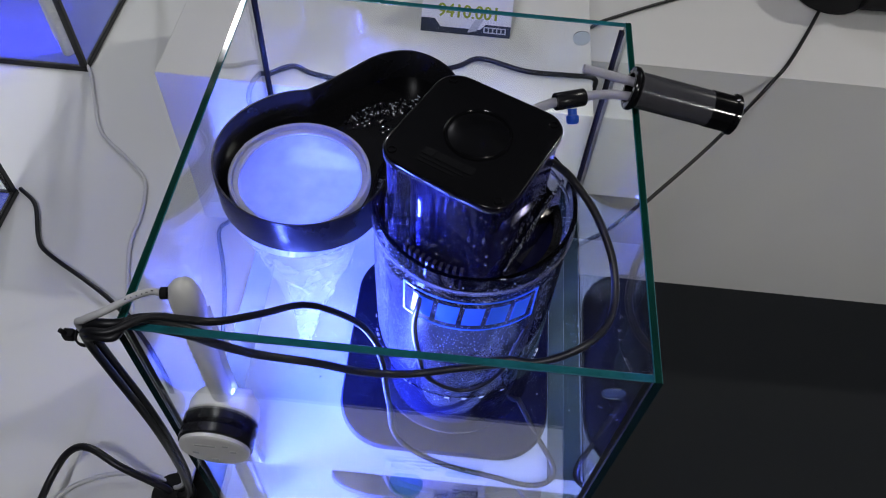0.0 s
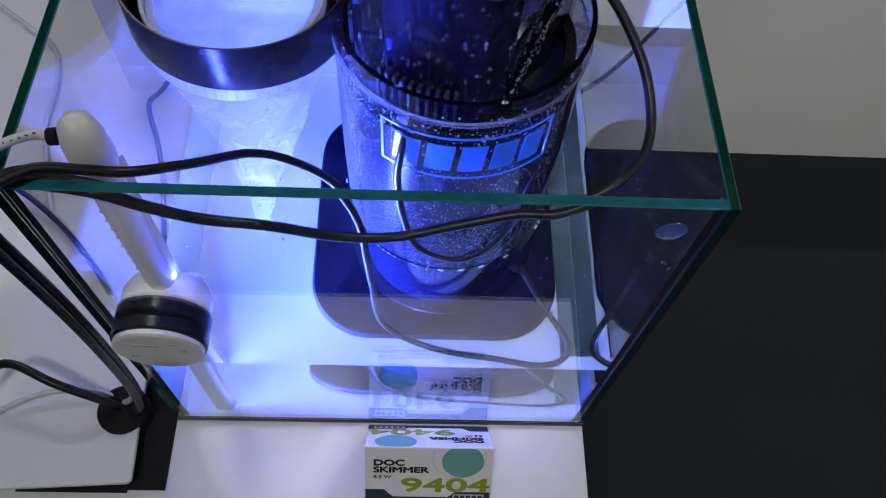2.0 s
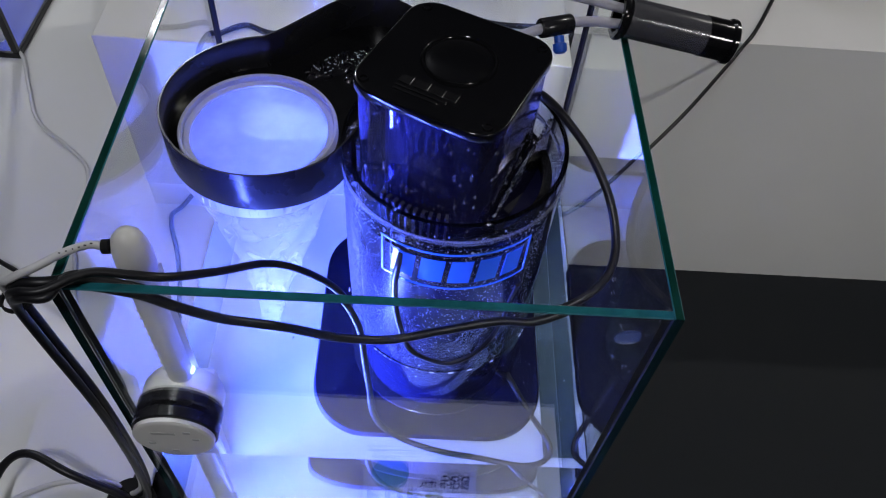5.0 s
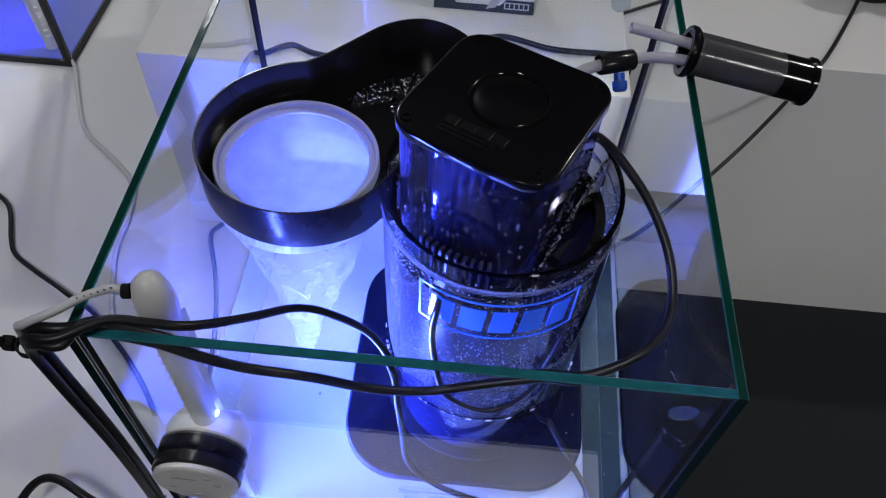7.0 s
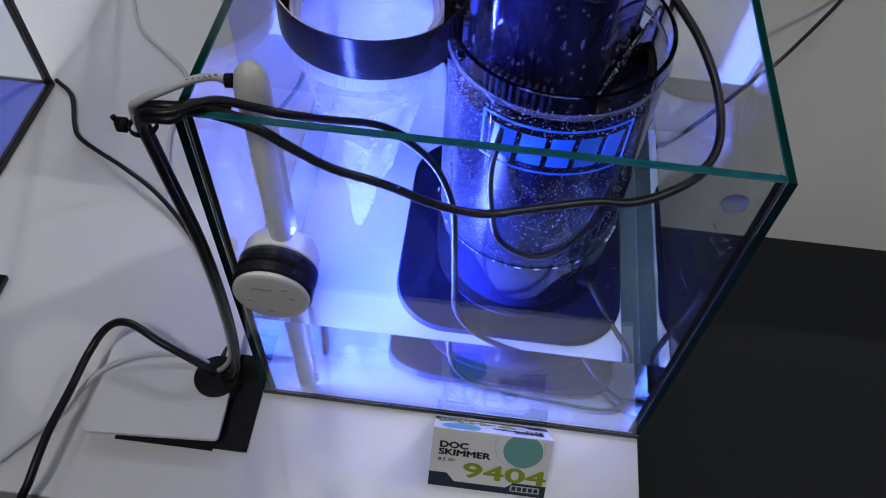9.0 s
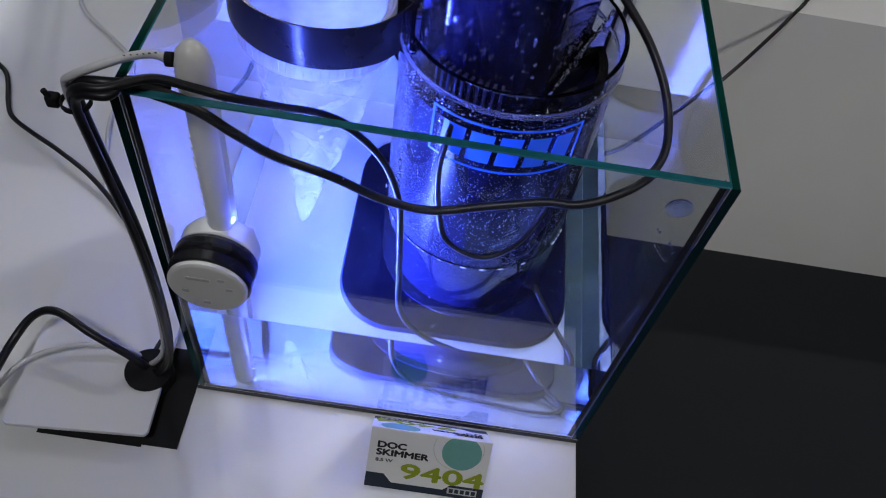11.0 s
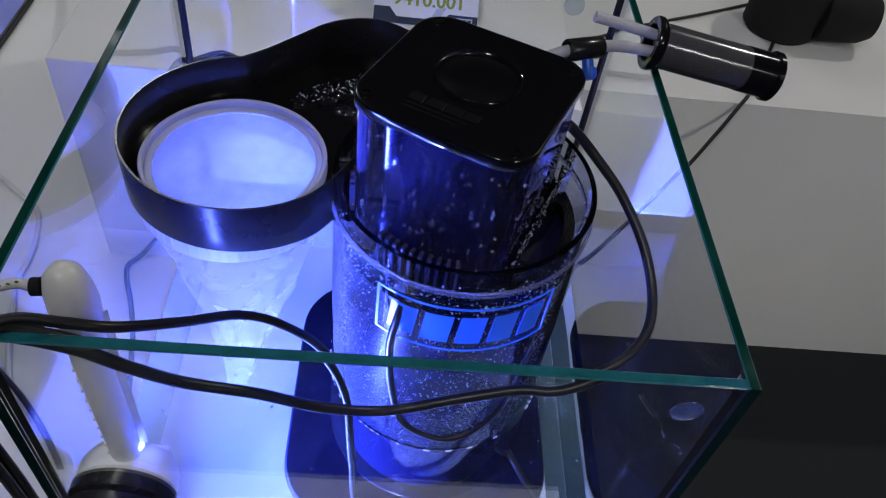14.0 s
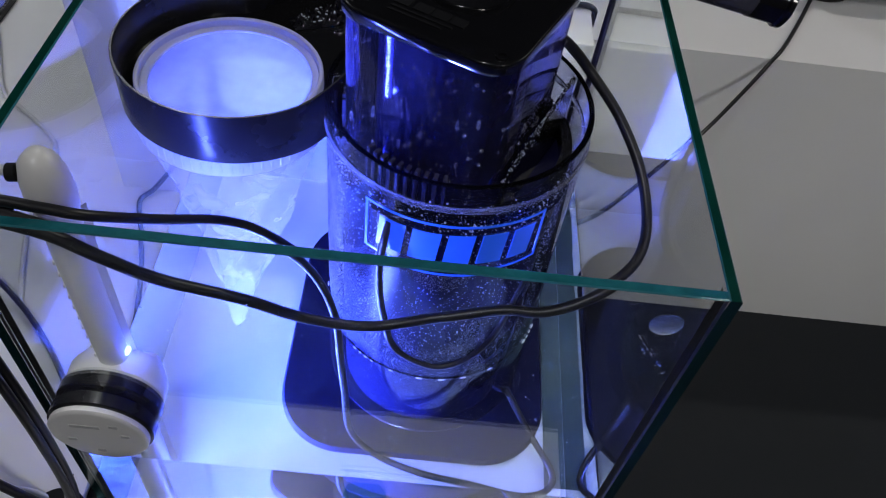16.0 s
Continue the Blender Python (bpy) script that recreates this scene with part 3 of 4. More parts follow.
def ripple(p0, p1, half, rows, cols, rise, seed):
    """A strip of broken water from p0 to p1."""
    bm = bmesh.new()
    p0, p1 = Vector(p0), Vector(p1)
    d = p1 - p0
    side = Vector((-d.y, d.x)).normalized()
    grid = []
    for i in range(rows + 1):
        u = i / rows
        line = []
        for j in range(cols + 1):
            v = 2 * j / cols - 1
            q = p0 + d * u + side * half * v * (0.45 + 0.55 * math.sin(math.pi * min(1.0, 0.15 + u)))
            rough = noise.turbulence(Vector((q.x * 170 + seed, q.y * 260, seed)), 4, True)
            edge = (1 - v * v) * min(1.0, 8 * u, 8 * (1 - u))
            line.append(bm.verts.new((q.x, q.y, TROUGH_Z0 + 0.0036 + rise * edge * max(0.0, rough - 0.12))))
        grid.append(line)
    for i in range(rows):
        for j in range(cols):
            bm.faces.new((grid[i][j], grid[i + 1][j], grid[i + 1][j + 1], grid[i][j + 1]))
    return bm


for name, p0, p1, half, rise, seed in (("foam", (-0.062, 0.2215), (-0.004, 0.2545), 0.0095, 0.0120, 3.1), ("foam", (-0.034, 0.222), (-0.006, 0.205), 0.006, 0.005, 8.7)):
    part(name, ripple(p0, p1, half, 64, 22, rise, seed), WET, trough, "glinting torn water in the trough", True)
# highlights on the torn water, painted as small pale flecks
glints = bmesh.new()
for i in range(90):
    t = rng.random()
    x = -0.058 + 0.050 * t + rng.gauss(0, 0.0020)
    y = 0.225 + 0.027 * t + rng.gauss(0, 0.0030)
    bmesh.ops.create_icosphere(glints, subdivisions=1, radius=rng.uniform(0.0002, 0.0004), matrix=Matrix.Translation((x, y, TROUGH_Z0 + 0.0060 + rng.random() * 0.002)) @ Matrix.Rotation(rng.uniform(0, 3.1), 4, "Z") @ Matrix.Diagonal((rng.uniform(1, 5), 1, 0.6, 1)))
for i in range(46):
    a = radians(rng.uniform(70, 150))
    bmesh.ops.create_icosphere(glints, subdivisions=1, radius=rng.uniform(0.0003, 0.0006), matrix=Matrix.Translation((-0.0845 + 0.0535 * math.cos(a), 0.1625 + 0.0535 * math.sin(a), TROUGH_Z0 + 0.0062)) @ Matrix.Rotation(a + 1.57, 4, "Z") @ Matrix.Diagonal((rng.uniform(1, 4), 1, 0.6, 1)))
tagged(part("glint_flecks", glints, SPECK, trough, "pale flecks painted for glints on the water", True), kind="stuff")

# ---- filter sock ----
sock = thing("filter_sock", "white mesh filter sock glowing in blue light", "filter sock", at=(RX, RY, 0.25))
SOX, SOY = -0.0845, 0.1625
SX = Matrix.Translation((SOX, SOY, 0))
part("collar", lathe(((0.0505, 0.238), (0.0505, 0.2615), (0.0500, 0.2622), (0.0485, 0.2622), (0.0478, 0.2615), (0.0478, 0.238)), 72, SX, closed=True), COLLAR, sock, "milky white plastic collar", 40)
part("collar_ring", lathe(((0.0510, 0.2345), (0.0545, 0.2345), (0.0545, 0.2505), (0.0510, 0.2505)), 72, SX, closed=True), COLLAR, sock, "ribbed white ring", 40)
rib = mesh_of("rib", box(-0.0008, 0.0008, -0.0007, 0.0007, -0.0065, 0.0065, 0.0003, 1), COLLAR)
for i in range(64):
    a = 2 * math.pi * i / 64
    part("rib", rib, COLLAR, sock, at=pose(SOX + 0.0542 * math.cos(a), SOY + 0.0542 * math.sin(a), 0.2425, 0, 0, math.degrees(a) + 90))
cone = bmesh.new()
prof = ((0.0505, 0.2355), (0.0500, 0.222), (0.0450, 0.205), (0.0385, 0.188), (0.0320, 0.168), (0.0255, 0.146), (0.0195, 0.122), (0.0140, 0.096), (0.0095, 0.070), (0.0055, 0.048), (0.0020, 0.034), (0.0, 0.032))
lathe([(max(v.x, 0.0), v.y) for v in spline([(r, z, 0) for r, z in prof], 5)], 120, SX, cone)
for v in cone.verts:
    d = v.co - Vector((SOX, SOY, v.co.z))
    a = math.atan2(d.y, d.x)
    fold = 0.0030 * (1 - 2 * abs(math.sin(2.5 * a + 22 * v.co.z)) ** 0.7) * max(0.0, min(1.0, (0.235 - v.co.z) / 0.05)) + 0.0010 * math.sin(7 * a - 60 * v.co.z) * max(0.0, min(1.0, (0.235 - v.co.z) / 0.04))
    if d.length > 0.002:
        v.co += d.normalized() * fold * min(1.0, d.length / 0.02)
    # the empty tip hangs a little forward
    sag = max(0.0, (0.235 - v.co.z) / 0.20) ** 1.6
    v.co += Vector((-0.010 * sag, -0.026 * sag, 0.0))
part("mesh_bag", cone, SOCK, sock, "white mesh cone with soft folds", True)
part("collar_ledge", lathe(((0.0440, 0.2545), (0.0477, 0.2545), (0.0477, 0.2580), (0.0450, 0.2580), (0.0440, 0.2572)), 64, SX, closed=True), COLLAR, sock, "milky inner ledge", 40)
part("sock_water", lathe(((0, 0.2540), (0.0300, 0.2541), (0.0410, 0.2546), (0.0438, 0.2560)), 64, SX), MILK, sock, "milky water standing in the sock", 60, shadow=False)

# ---- LED tube lamp in the corner ----
lamp = thing("led_tube_lamp", "white plastic LED tube clamped upright inside the glass", "aquarium lamp", "LED lamps", at=(-0.115, 0.024, 0.01))


def led_tube(parent, m, power_mat, low_mat, reach):
    r = 0.0072
    part("tube", lathe(((0, 0.0), (r - 0.001, 0.0), (r, 0.001), (r, 0.276), (r + 0.0004, 0.284), (0.0090, 0.290), (0.0096, 0.298), (0.0091, 0.306), (0.0074, 0.3135), (0.0042, 0.3178), (0.0, 0.319)), 40, m), WHITE_PLASTIC, parent, "white tube with a domed end", 50)
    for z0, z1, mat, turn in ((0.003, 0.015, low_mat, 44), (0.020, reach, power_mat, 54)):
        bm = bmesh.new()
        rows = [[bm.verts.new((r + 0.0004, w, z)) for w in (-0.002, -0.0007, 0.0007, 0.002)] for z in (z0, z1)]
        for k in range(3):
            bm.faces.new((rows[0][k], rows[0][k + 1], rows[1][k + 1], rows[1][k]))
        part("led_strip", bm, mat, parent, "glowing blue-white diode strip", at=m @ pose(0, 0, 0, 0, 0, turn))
        # lips added on the tube's far side to cut the strip's sideways spill
        for w, out in ((-0.0026, 0.0030), (0.0026, 0.0030)):
            lip = box(r - 0.0010, r + out, w - 0.0003, w + 0.0003, z0 - 0.001, z1 + 0.001)
            part("lip", lip, WHITE_PLASTIC, parent, "added white lip shielding the diodes", at=m @ pose(0, 0, 0, 0, 0, turn))
    groove = mesh_of("groove", box(-0.0005, 0.0005, -0.0028, 0.0028, -0.0012, 0.0012, 0.0003, 1), WHITE_PLASTIC)
    for k in range(32):
        part("groove", groove, WHITE_PLASTIC, parent, at=m @ pose(-r * 0.92, -r * 0.36, 0.02 + 0.0078 * k, 0, 0, 20))


LAMP_POSE = pose(-0.1165, 0.0235, 0.0060)
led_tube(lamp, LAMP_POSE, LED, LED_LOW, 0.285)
# small glowing dot added for the glint of the diodes past the tube
part("diode_glint", lathe(((0, 0), (0.0022, 0), (0.0022, 0.0006), (0.0012, 0.0012), (0, 0.0013)), 16), LED, lamp, "glowing dot for the diodes' glint", 40, pose(-0.1092, 0.0240, 0.1955, 90, 0, 75))
part("gland", tube(((-0.1255, 0.0225, 0.3135), (-0.1290, 0.0222, 0.3133)), 0.0036, 14, 1), BLACK_MATT, lamp, "black cable gland", 40)
MZ, MX = 0.1685, -0.1185
part("bracket", lathe(((0, 0.0), (0.0235, 0.0), (0.0245, 0.001), (0.0245, 0.010), (0.0215, 0.016), (0.012, 0.019), (0, 0.019)), 48), WHITE_PLASTIC, lamp, "rounded white inner holder", 40, pose(MX, 0.0140, MZ, -90))
BAND = ((0, 0.0), (0.0245, 0.0), (0.0255, 0.001), (0.0255, 0.0072), (0.0245, 0.0080), (0, 0.0080))
part("inner_band", lathe(BAND, 56), BLACK_SATIN, lamp, "black rubber band against the glass", 40, pose(MX, 0.0056, MZ, -90))
part("bracket_arm", box(MX - 0.014, MX + 0.019, 0.0215, 0.036, MZ - 0.010, MZ + 0.010, 0.004, 3), WHITE_PLASTIC, lamp, "white clip round the tube", 40)
magnet = thing("magnet_holder", "round magnet holder with black band and white face", "magnet holder", at=(MX, -0.0005, MZ))
part("magnet_body", lathe(BAND, 56), BLACK_SATIN, magnet, "black rubber band", 40, pose(MX, -0.0006, MZ, 90))
part("face", lathe(((0, 0.0), (0.0240, 0.0), (0.0240, 0.0024), (0.0232, 0.0033), (0.0215, 0.0038), (0, 0.0040)), 56), WHITE_PLASTIC, magnet, "white round face", 40, pose(MX, -0.0088, MZ, 90))
GREY_MARK = material("grey_engraving", (0.5, 0.5, 0.49), 0.5)
for x, z, w in ((-0.004, 0.010, 0.014), (0.010, 0.012, 0.004), (0.014, 0.003, 0.004), (-0.013, -0.004, 0.004), (-0.001, -0.014, 0.004)):
    part("engraving", box(MX + x - w / 2, MX + x + w / 2, -0.0131, -0.0126, MZ + z - 0.0012, MZ + z + 0.0012), GREY_MARK, magnet)

GREY_INK = material("dark_grey_print", (0.08, 0.08, 0.09), 0.6)
# ---- cables over the corner ----
BUNDLE = ((-0.148, -0.004, 0.314), (-0.160, -0.004, 0.312), (-0.1665, -0.002, 0.302), (-0.164, -0.003, 0.270), (-0.1562, -0.006, 0.20), (-0.1565, -0.006, 0.12), (-0.163, -0.004, 0.06), (-0.178, 0.002, 0.022), (-0.190, 0.006, 0.006))


def bundle(dx, dy, dz=0.0):
    return [(x + dx, y + dy, z + dz * (1 if z > 0.1 else 0)) for x, y, z in BUNDLE]


cable("power_cable", [(0.076, 0.143, 0.320), (0.0860, 0.1465, 0.3165), (0.0950, 0.1495, 0.3080), (0.1060, 0.1490, 0.2965), (0.1230, 0.1350, 0.2820), (0.1360, 0.1130, 0.2670), (0.1405, 0.0900, 0.2540), (0.1360, 0.0710, 0.2480), (0.1240, 0.0575, 0.2440), (0.107, 0.050, 0.2360), (0.090, 0.047, 0.2300), (0.072, 0.049, 0.226),
      (0.040, 0.046, 0.218), (0.008, 0.042, 0.211), (-0.022, 0.034, 0.224), (-0.050, 0.026, 0.246), (-0.079, 0.0185, 0.264), (-0.097, 0.0120, 0.284), (-0.113, 0.0090, 0.299), (-0.135, 0.006, 0.309)] + bundle(0, 0.004), 0.0027, CABLE_BLACK,
      "thick black cable looping from the skimmer over the glass corner")
cable("pump_cable", [(0.098, 0.112, 0.030), (0.118, 0.082, 0.014), (0.1345, 0.054, 0.011), (0.130, 0.041, 0.010), (0.112, 0.036, 0.010), (0.080, 0.041, 0.009), (0.045, 0.046, 0.009), (0.014, 0.055, 0.012), (-0.004, 0.061, 0.040), (-0.008, 0.065, 0.100), (-0.010, 0.062, 0.144),
      (-0.014, 0.066, 0.185), (-0.026, 0.067, 0.219), (-0.044, 0.060, 0.248), (-0.062, 0.054, 0.262), (-0.080, 0.032, 0.284), (-0.098, 0.0130, 0.304), (-0.113, 0.0085, 0.311), (-0.130, 0.005, 0.316)] + bundle(0.001, -0.002, 0.002), 0.0023, CABLE_BLACK,
      "thin black cable dipping into the water")
cable("lamp_cable", [(-0.1285, 0.0222, 0.3133), (-0.134, 0.021, 0.316), (-0.142, 0.014, 0.319), (-0.152, 0.004, 0.320)] + bundle(-0.004, 0.004, 0.003)[1:], 0.0021, CABLE_WHITE, "white printed cable from the LED tube")
for k in range(7):
    x = -0.1325 - 0.0022 * k
    part("print_mark", box(x - 0.0006, x + 0.0006, -0.0003, 0.0003, 0, 0.0004), GREY_INK, lamp, at=pose(0, 0.0205 - 0.0018 * k, 0.3176 + 0.0007 * min(k, 5)))
cable("spare_cable", [(-0.125, 0.012, 0.306), (-0.140, 0.004, 0.3135)] + bundle(0.003, -0.004, 0.0), 0.0023, CABLE_BLACK, "black cable in the bundle over the corner")
tie = thing("zip_tie", "black zip tie round the cable bundle", "cable tie", at=(-0.166, -0.002, 0.299))
part("band", lathe(((0.0062, -0.0014), (0.0072, -0.0014), (0.0072, 0.0014), (0.0062, 0.0014)), 24, closed=True), BLACK_MATT, tie, "", 40, pose(-0.1665, -0.0005, 0.299))
part("lock", box(-0.1795, -0.1735, -0.0045, 0.0010, 0.296, 0.3025, 0.001), BLACK_MATT, tie)
part("tail", tube(((-0.177, -0.003, 0.301), (-0.179, -0.003, 0.306)), 0.0014, 8, 2), BLACK_MATT, tie)

# ---- air silencer with its hoses ----
sil = thing("air_silencer", "smoked grey plastic air silencer lying on the glass rim", "air silencer", at=(0.15, 0.21, 0.3095))
A, B = Vector((0.1385, 0.2125, 0.3265)), Vector((0.2145, 0.2085, 0.3145))
axis = (B - A)
SM = Matrix.Translation(A) @ axis.to_track_quat("Z", "Y").to_matrix().to_4x4()
L = axis.length
SMOKE_GREY = material("smoky_grey_plastic", (0.16, 0.16, 0.18), 0.16, transmission=0.5, grain=0.2, scale=200, stain=0.3, stain_scale=30, ior=1.4)
part("body", lathe(((0.0125, 0.004), (0.0125, L - 0.004), (0.0110, L - 0.004), (0.0110, 0.004)), 48, SM, closed=True), SMOKE_GREY, sil, "smoked grey tube", 40)
part("flange", lathe(((0.0105, 0.0), (0.0142, 0.0), (0.0150, 0.001), (0.0150, 0.0035), (0.0130, 0.006), (0.0105, 0.006)), 48, SM, closed=True), BLACK_GLOSS, sil, "black open flange", 40)
part("end_cap", lathe(((0, L), (0.0130, L), (0.0142, L - 0.001), (0.0142, L - 0.0035), (0.0129, L - 0.005), (0.0129, L - 0.020), (0.0, L - 0.020)), 48, SM), BLACK_GLOSS, sil, "black end cap", 40)
part("insert", lathe(((0, 0.010), (0.0108, 0.010), (0.0108, 0.016), (0, 0.016)), 32, SM), BLACK_MATT, sil, "dark inner plug", 40)
part("hose_stub", tube(((0.1055, 0.2145, 0.3375), (0.121, 0.2145, 0.3345), (0.146, 0.2130, 0.3300)), 0.0031, 14, 5, bore=0.0020), HOSE, sil, "short milky hose stub", 40)
hose = tagged(part("air_hose", tube(((0.060, 0.170, 0.322), (0.070, 0.1745, 0.331), (0.088, 0.182, 0.3355), (0.106, 0.1905, 0.3345), (0.124, 0.201, 0.3290), (0.148, 0.2075, 0.3230)), 0.0031, 14, 6, bore=0.0020), HOSE, smooth=40), "milky silicone air hose from skimmer to silencer", "hose")
valve = thing("air_valve", "black air valve with blue screw on the hose", "valve", at=(0.097, 0.186, 0.335))
va, vb = Vector((0.0865, 0.1815, 0.3355)), Vector((0.1060, 0.1900, 0.3345))
VM = Matrix.Translation(va) @ (vb - va).to_track_quat("Z", "Y").to_matrix().to_4x4()
part("sleeve", lathe(((0.0033, 0.0), (0.0054, 0.0), (0.0058, 0.0005), (0.0058, 0.0205), (0.0054, 0.021), (0.0033, 0.021)), 28, VM, closed=True), BLACK_SATIN, valve, "", 40)
part("screw", lathe(((0, 0), (0.0030, 0), (0.0030, 0.004), (0.0042, 0.0045), (0.0042, 0.0085), (0.003, 0.010), (0, 0.010)), 20), BLUE_PLASTIC, valve, "blue adjusting screw", 40, pose(0.0985, 0.1815, 0.3310, 132, 0, 12))


# ---- tent cards ----
def tent_card(name, label, x0, x1, y0, ym, y1, z0, zt, kind):
    card = thing(name, label, "price card", "tent cards", at=((x0 + x1) / 2, ym, z0))
    w = x1 - x0
    for side in (1, -1):
        ya = y0 if side == 1 else y1
        face = math.hypot(ym - ya, zt)
        # local frame: u along the card, v up its face, n outwards
        up = Vector((0, (ym - ya) / face, zt / face))
        u = Vector((side, 0, 0))
        nrm = u.cross(up)
        o = Vector((x0 if side == 1 else x1, ya, z0 + 0.0004))
        m = Matrix(((u.x, up.x, nrm.x, o.x), (u.y, up.y, nrm.y, o.y), (u.z, up.z, nrm.z, o.z), (0, 0, 0, 1)))
        panel = part("panel", box(0, w, 0, face, -0.0006, 0.0), CARD_WHITE, card)
        panel.data.transform(m)
        s = face / 0.052
        def put(nm, outline, mat, lift=0.0003):
            b = bmesh.new()
            prism(outline, ((1, 0.0001), (1, lift)), m, b)
            return part(nm, b, mat, panel)
        put("band", [(0, 0.0), (w, 0.0), (w, 0.0105 * s), (w * 0.72, 0.0105 * s), (w * 0.66, 0.0055 * s), (w * 0.22, 0.0055 * s), (w * 0.15, 0.0125 * s), (0, 0.0125 * s)], INK_NAVY)
        put("badge", [(w * 0.70, 0.0030 * s), (w * 0.95, 0.0030 * s), (w * 0.95, 0.0085 * s), (w * 0.70, 0.0085 * s)], INK_GREY, 0.0004)
        for k in range(5):
            a = w * (0.715 + 0.047 * k)
            put("block", [(a, 0.0040 * s), (a + w * 0.034, 0.0040 * s), (a + w * 0.034, 0.0075 * s), (a, 0.0075 * s)], INK_NAVY, 0.0005)
        if kind == 1:
            c = (w * 0.765, face - 0.0125 * s)
            r = 0.0145 * s
            disc = [(c[0] + r * math.cos(2 * math.pi * i / 40), min(face - 0.0005, c[1] + r * math.sin(2 * math.pi * i / 40))) for i in range(40)]
            put("disc", disc, INK_TEAL)
            b = bmesh.new()
            c2, r2 = (w * 0.735, face - 0.0095 * s), 0.0180 * s
            ring = [(c2[0] + q * math.cos(2 * math.pi * i / 48), min(face - 0.0004, c2[1] + q * math.sin(2 * math.pi * i / 48))) for q in (r2, r2 + 0.0004) for i in range(48)]
            vs = [b.verts.new(m @ Vector((x, y, 0.0003))) for x, y in ring]
            for i in range(48):
                if ring[i][1] < face - 0.001 and ring[(i + 1) % 48][1] < face - 0.001:
                    b.faces.new((vs[i], vs[(i + 1) % 48], vs[48 + (i + 1) % 48], vs[48 + i]))
            part("ring_line", b, INK_GREY, panel)
            letters("lettering", "DOC", 0.0052 * s, INK_BLACK, m @ Matrix.Translation((0.0055, face - 0.0165 * s, 0.0003)), panel, 0.085, 1.28)
            letters("lettering", "SKIMMER", 0.0052 * s, INK_BLACK, m @ Matrix.Translation((0.0055, face - 0.0230 * s, 0.0003)), panel, 0.085, 1.28)
            letters("lettering", "8.5 W", 0.0028 * s, INK_BLACK, m @ Matrix.Translation((0.0055, face - 0.0288 * s, 0.0003)), panel, 0.03, 1.25)
            letters("number", "9404", 0.0128 * s, INK_GREEN, m @ Matrix.Translation((0.0245, 0.0112 * s, 0.00045)), panel, 0.06, 1.72)
        else:
            letters("number", "9410.001", 0.0105 * s, INK_GREEN, m @ Matrix.Translation((0.0150, 0.0150 * s, 0.0004)), panel, 0.04, 1.05)
            b = bmesh.new()
            prism([(w * 0.52, 0.002 * s), (w * 0.62, 0.004 * s), (w * 0.70, 0.016 * s), (w * 0.60, 0.014 * s)], ((1, 0.0001), (1, 0.00055)), m, b)
            part("picture", b, INK_GREY, panel)
    return card


tent_card("price_card", "white tent card with olive number and navy band", -0.0105, 0.0775, -0.0575, -0.0300, -0.0025, 0.0, 0.0445, 1)
tent_card("price_card", "white tent card with long olive number on the box", -0.021, 0.064, 0.402, 0.430, 0.458, 0.208, 0.0445, 2)

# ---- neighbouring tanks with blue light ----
# the lamps' blue glow is put into the colour of this floor sheet
BLUE_GLOW = material("blue_glow_sheet", (0.08, 0.12, 0.75), 0.4, grain=0.3, scale=40, stain=0.3)
for nm, x0, y0, lx, ly in (("display_tank", -0.752, 0.519, -0.482, 0.545), ("display_tank", -0.757, 0.016, -0.600, 0.20)):
    t2 = glass_tank(nm, x0, y0, 0.30, 0.30, 0.309, "neighbouring glass tank with dark seams glowing blue", "glass tanks", SILICONE)
    part("floor_glow", box(x0 + 0.006, x0 + 0.294, y0 + 0.006, y0 + 0.294, 0.0056, 0.0066), BLUE_GLOW, t2, "floor sheet coloured blue for the lamp's glow")
    for a in ((x0 + 0.0003, x0 + 0.007, y0 - 0.0012, y0 + 0.30), (x0 + 0.293, x0 + 0.3012, y0 - 0.0012, y0 + 0.3012)):
        part("frame_strip", box(*a, 0.0003, 0.007, 0.0005), SILICONE, t2, "dark bottom seam")
    for a in ((x0, x0 + 0.30, y0 - 0.0014, y0 + 0.006), (x0, x0 + 0.30, y0 + 0.294, y0 + 0.3014)):
        part("frame_strip", box(*a, 0.0004, 0.0072, 0.0005), SILICONE, t2, "dark bottom seam")
    for cx, cy in ((x0 + 0.2975, y0 + 0.0025), (x0 + 0.2975, y0 + 0.2975)):
        part("frame_post", box(cx - 0.0032, cx + 0.0032, cy - 0.0032, cy + 0.0032, 0.0075, 0.3085, 0.0005), SILICONE, t2, "dark corner seam")
    l2 = thing("led_tube_lamp", "white LED tube standing in the neighbouring tank", "aquarium lamp", "LED lamps", at=(lx, ly, 0.007))
    led_tube(l2, pose(lx, ly, 0.0068, 0, 0, 110), LED_FAR, LED_FAR, 0.25)

# ---- things on the counters ----
cut = thing("cable_outlet", "black cable cut-out in the white counter", "cable outlet", at=(-0.17, -0.02, 0))
part("slot", prism([(-0.1775, -0.0515), (-0.1515, -0.0515), (-0.1515, 0.030), (-0.1775, 0.030)], ((1, 0.0004), (1, 0.0016))), BLACK_MATT, cut)
part("slot_end", box(-0.254, -0.1776, -0.0535, -0.030, 0.0004, 0.0014), BLACK_MATT, cut)
part("round_hole", lathe(((0, 0.0006), (0.0175, 0.0006), (0.0180, 0.0150), (0.0172, 0.0158), (0.011, 0.0154), (0, 0.0150)), 40, Matrix.Translation((-0.187, 0.002, 0))), BLACK_MATT, cut, "round black grommet", 40)
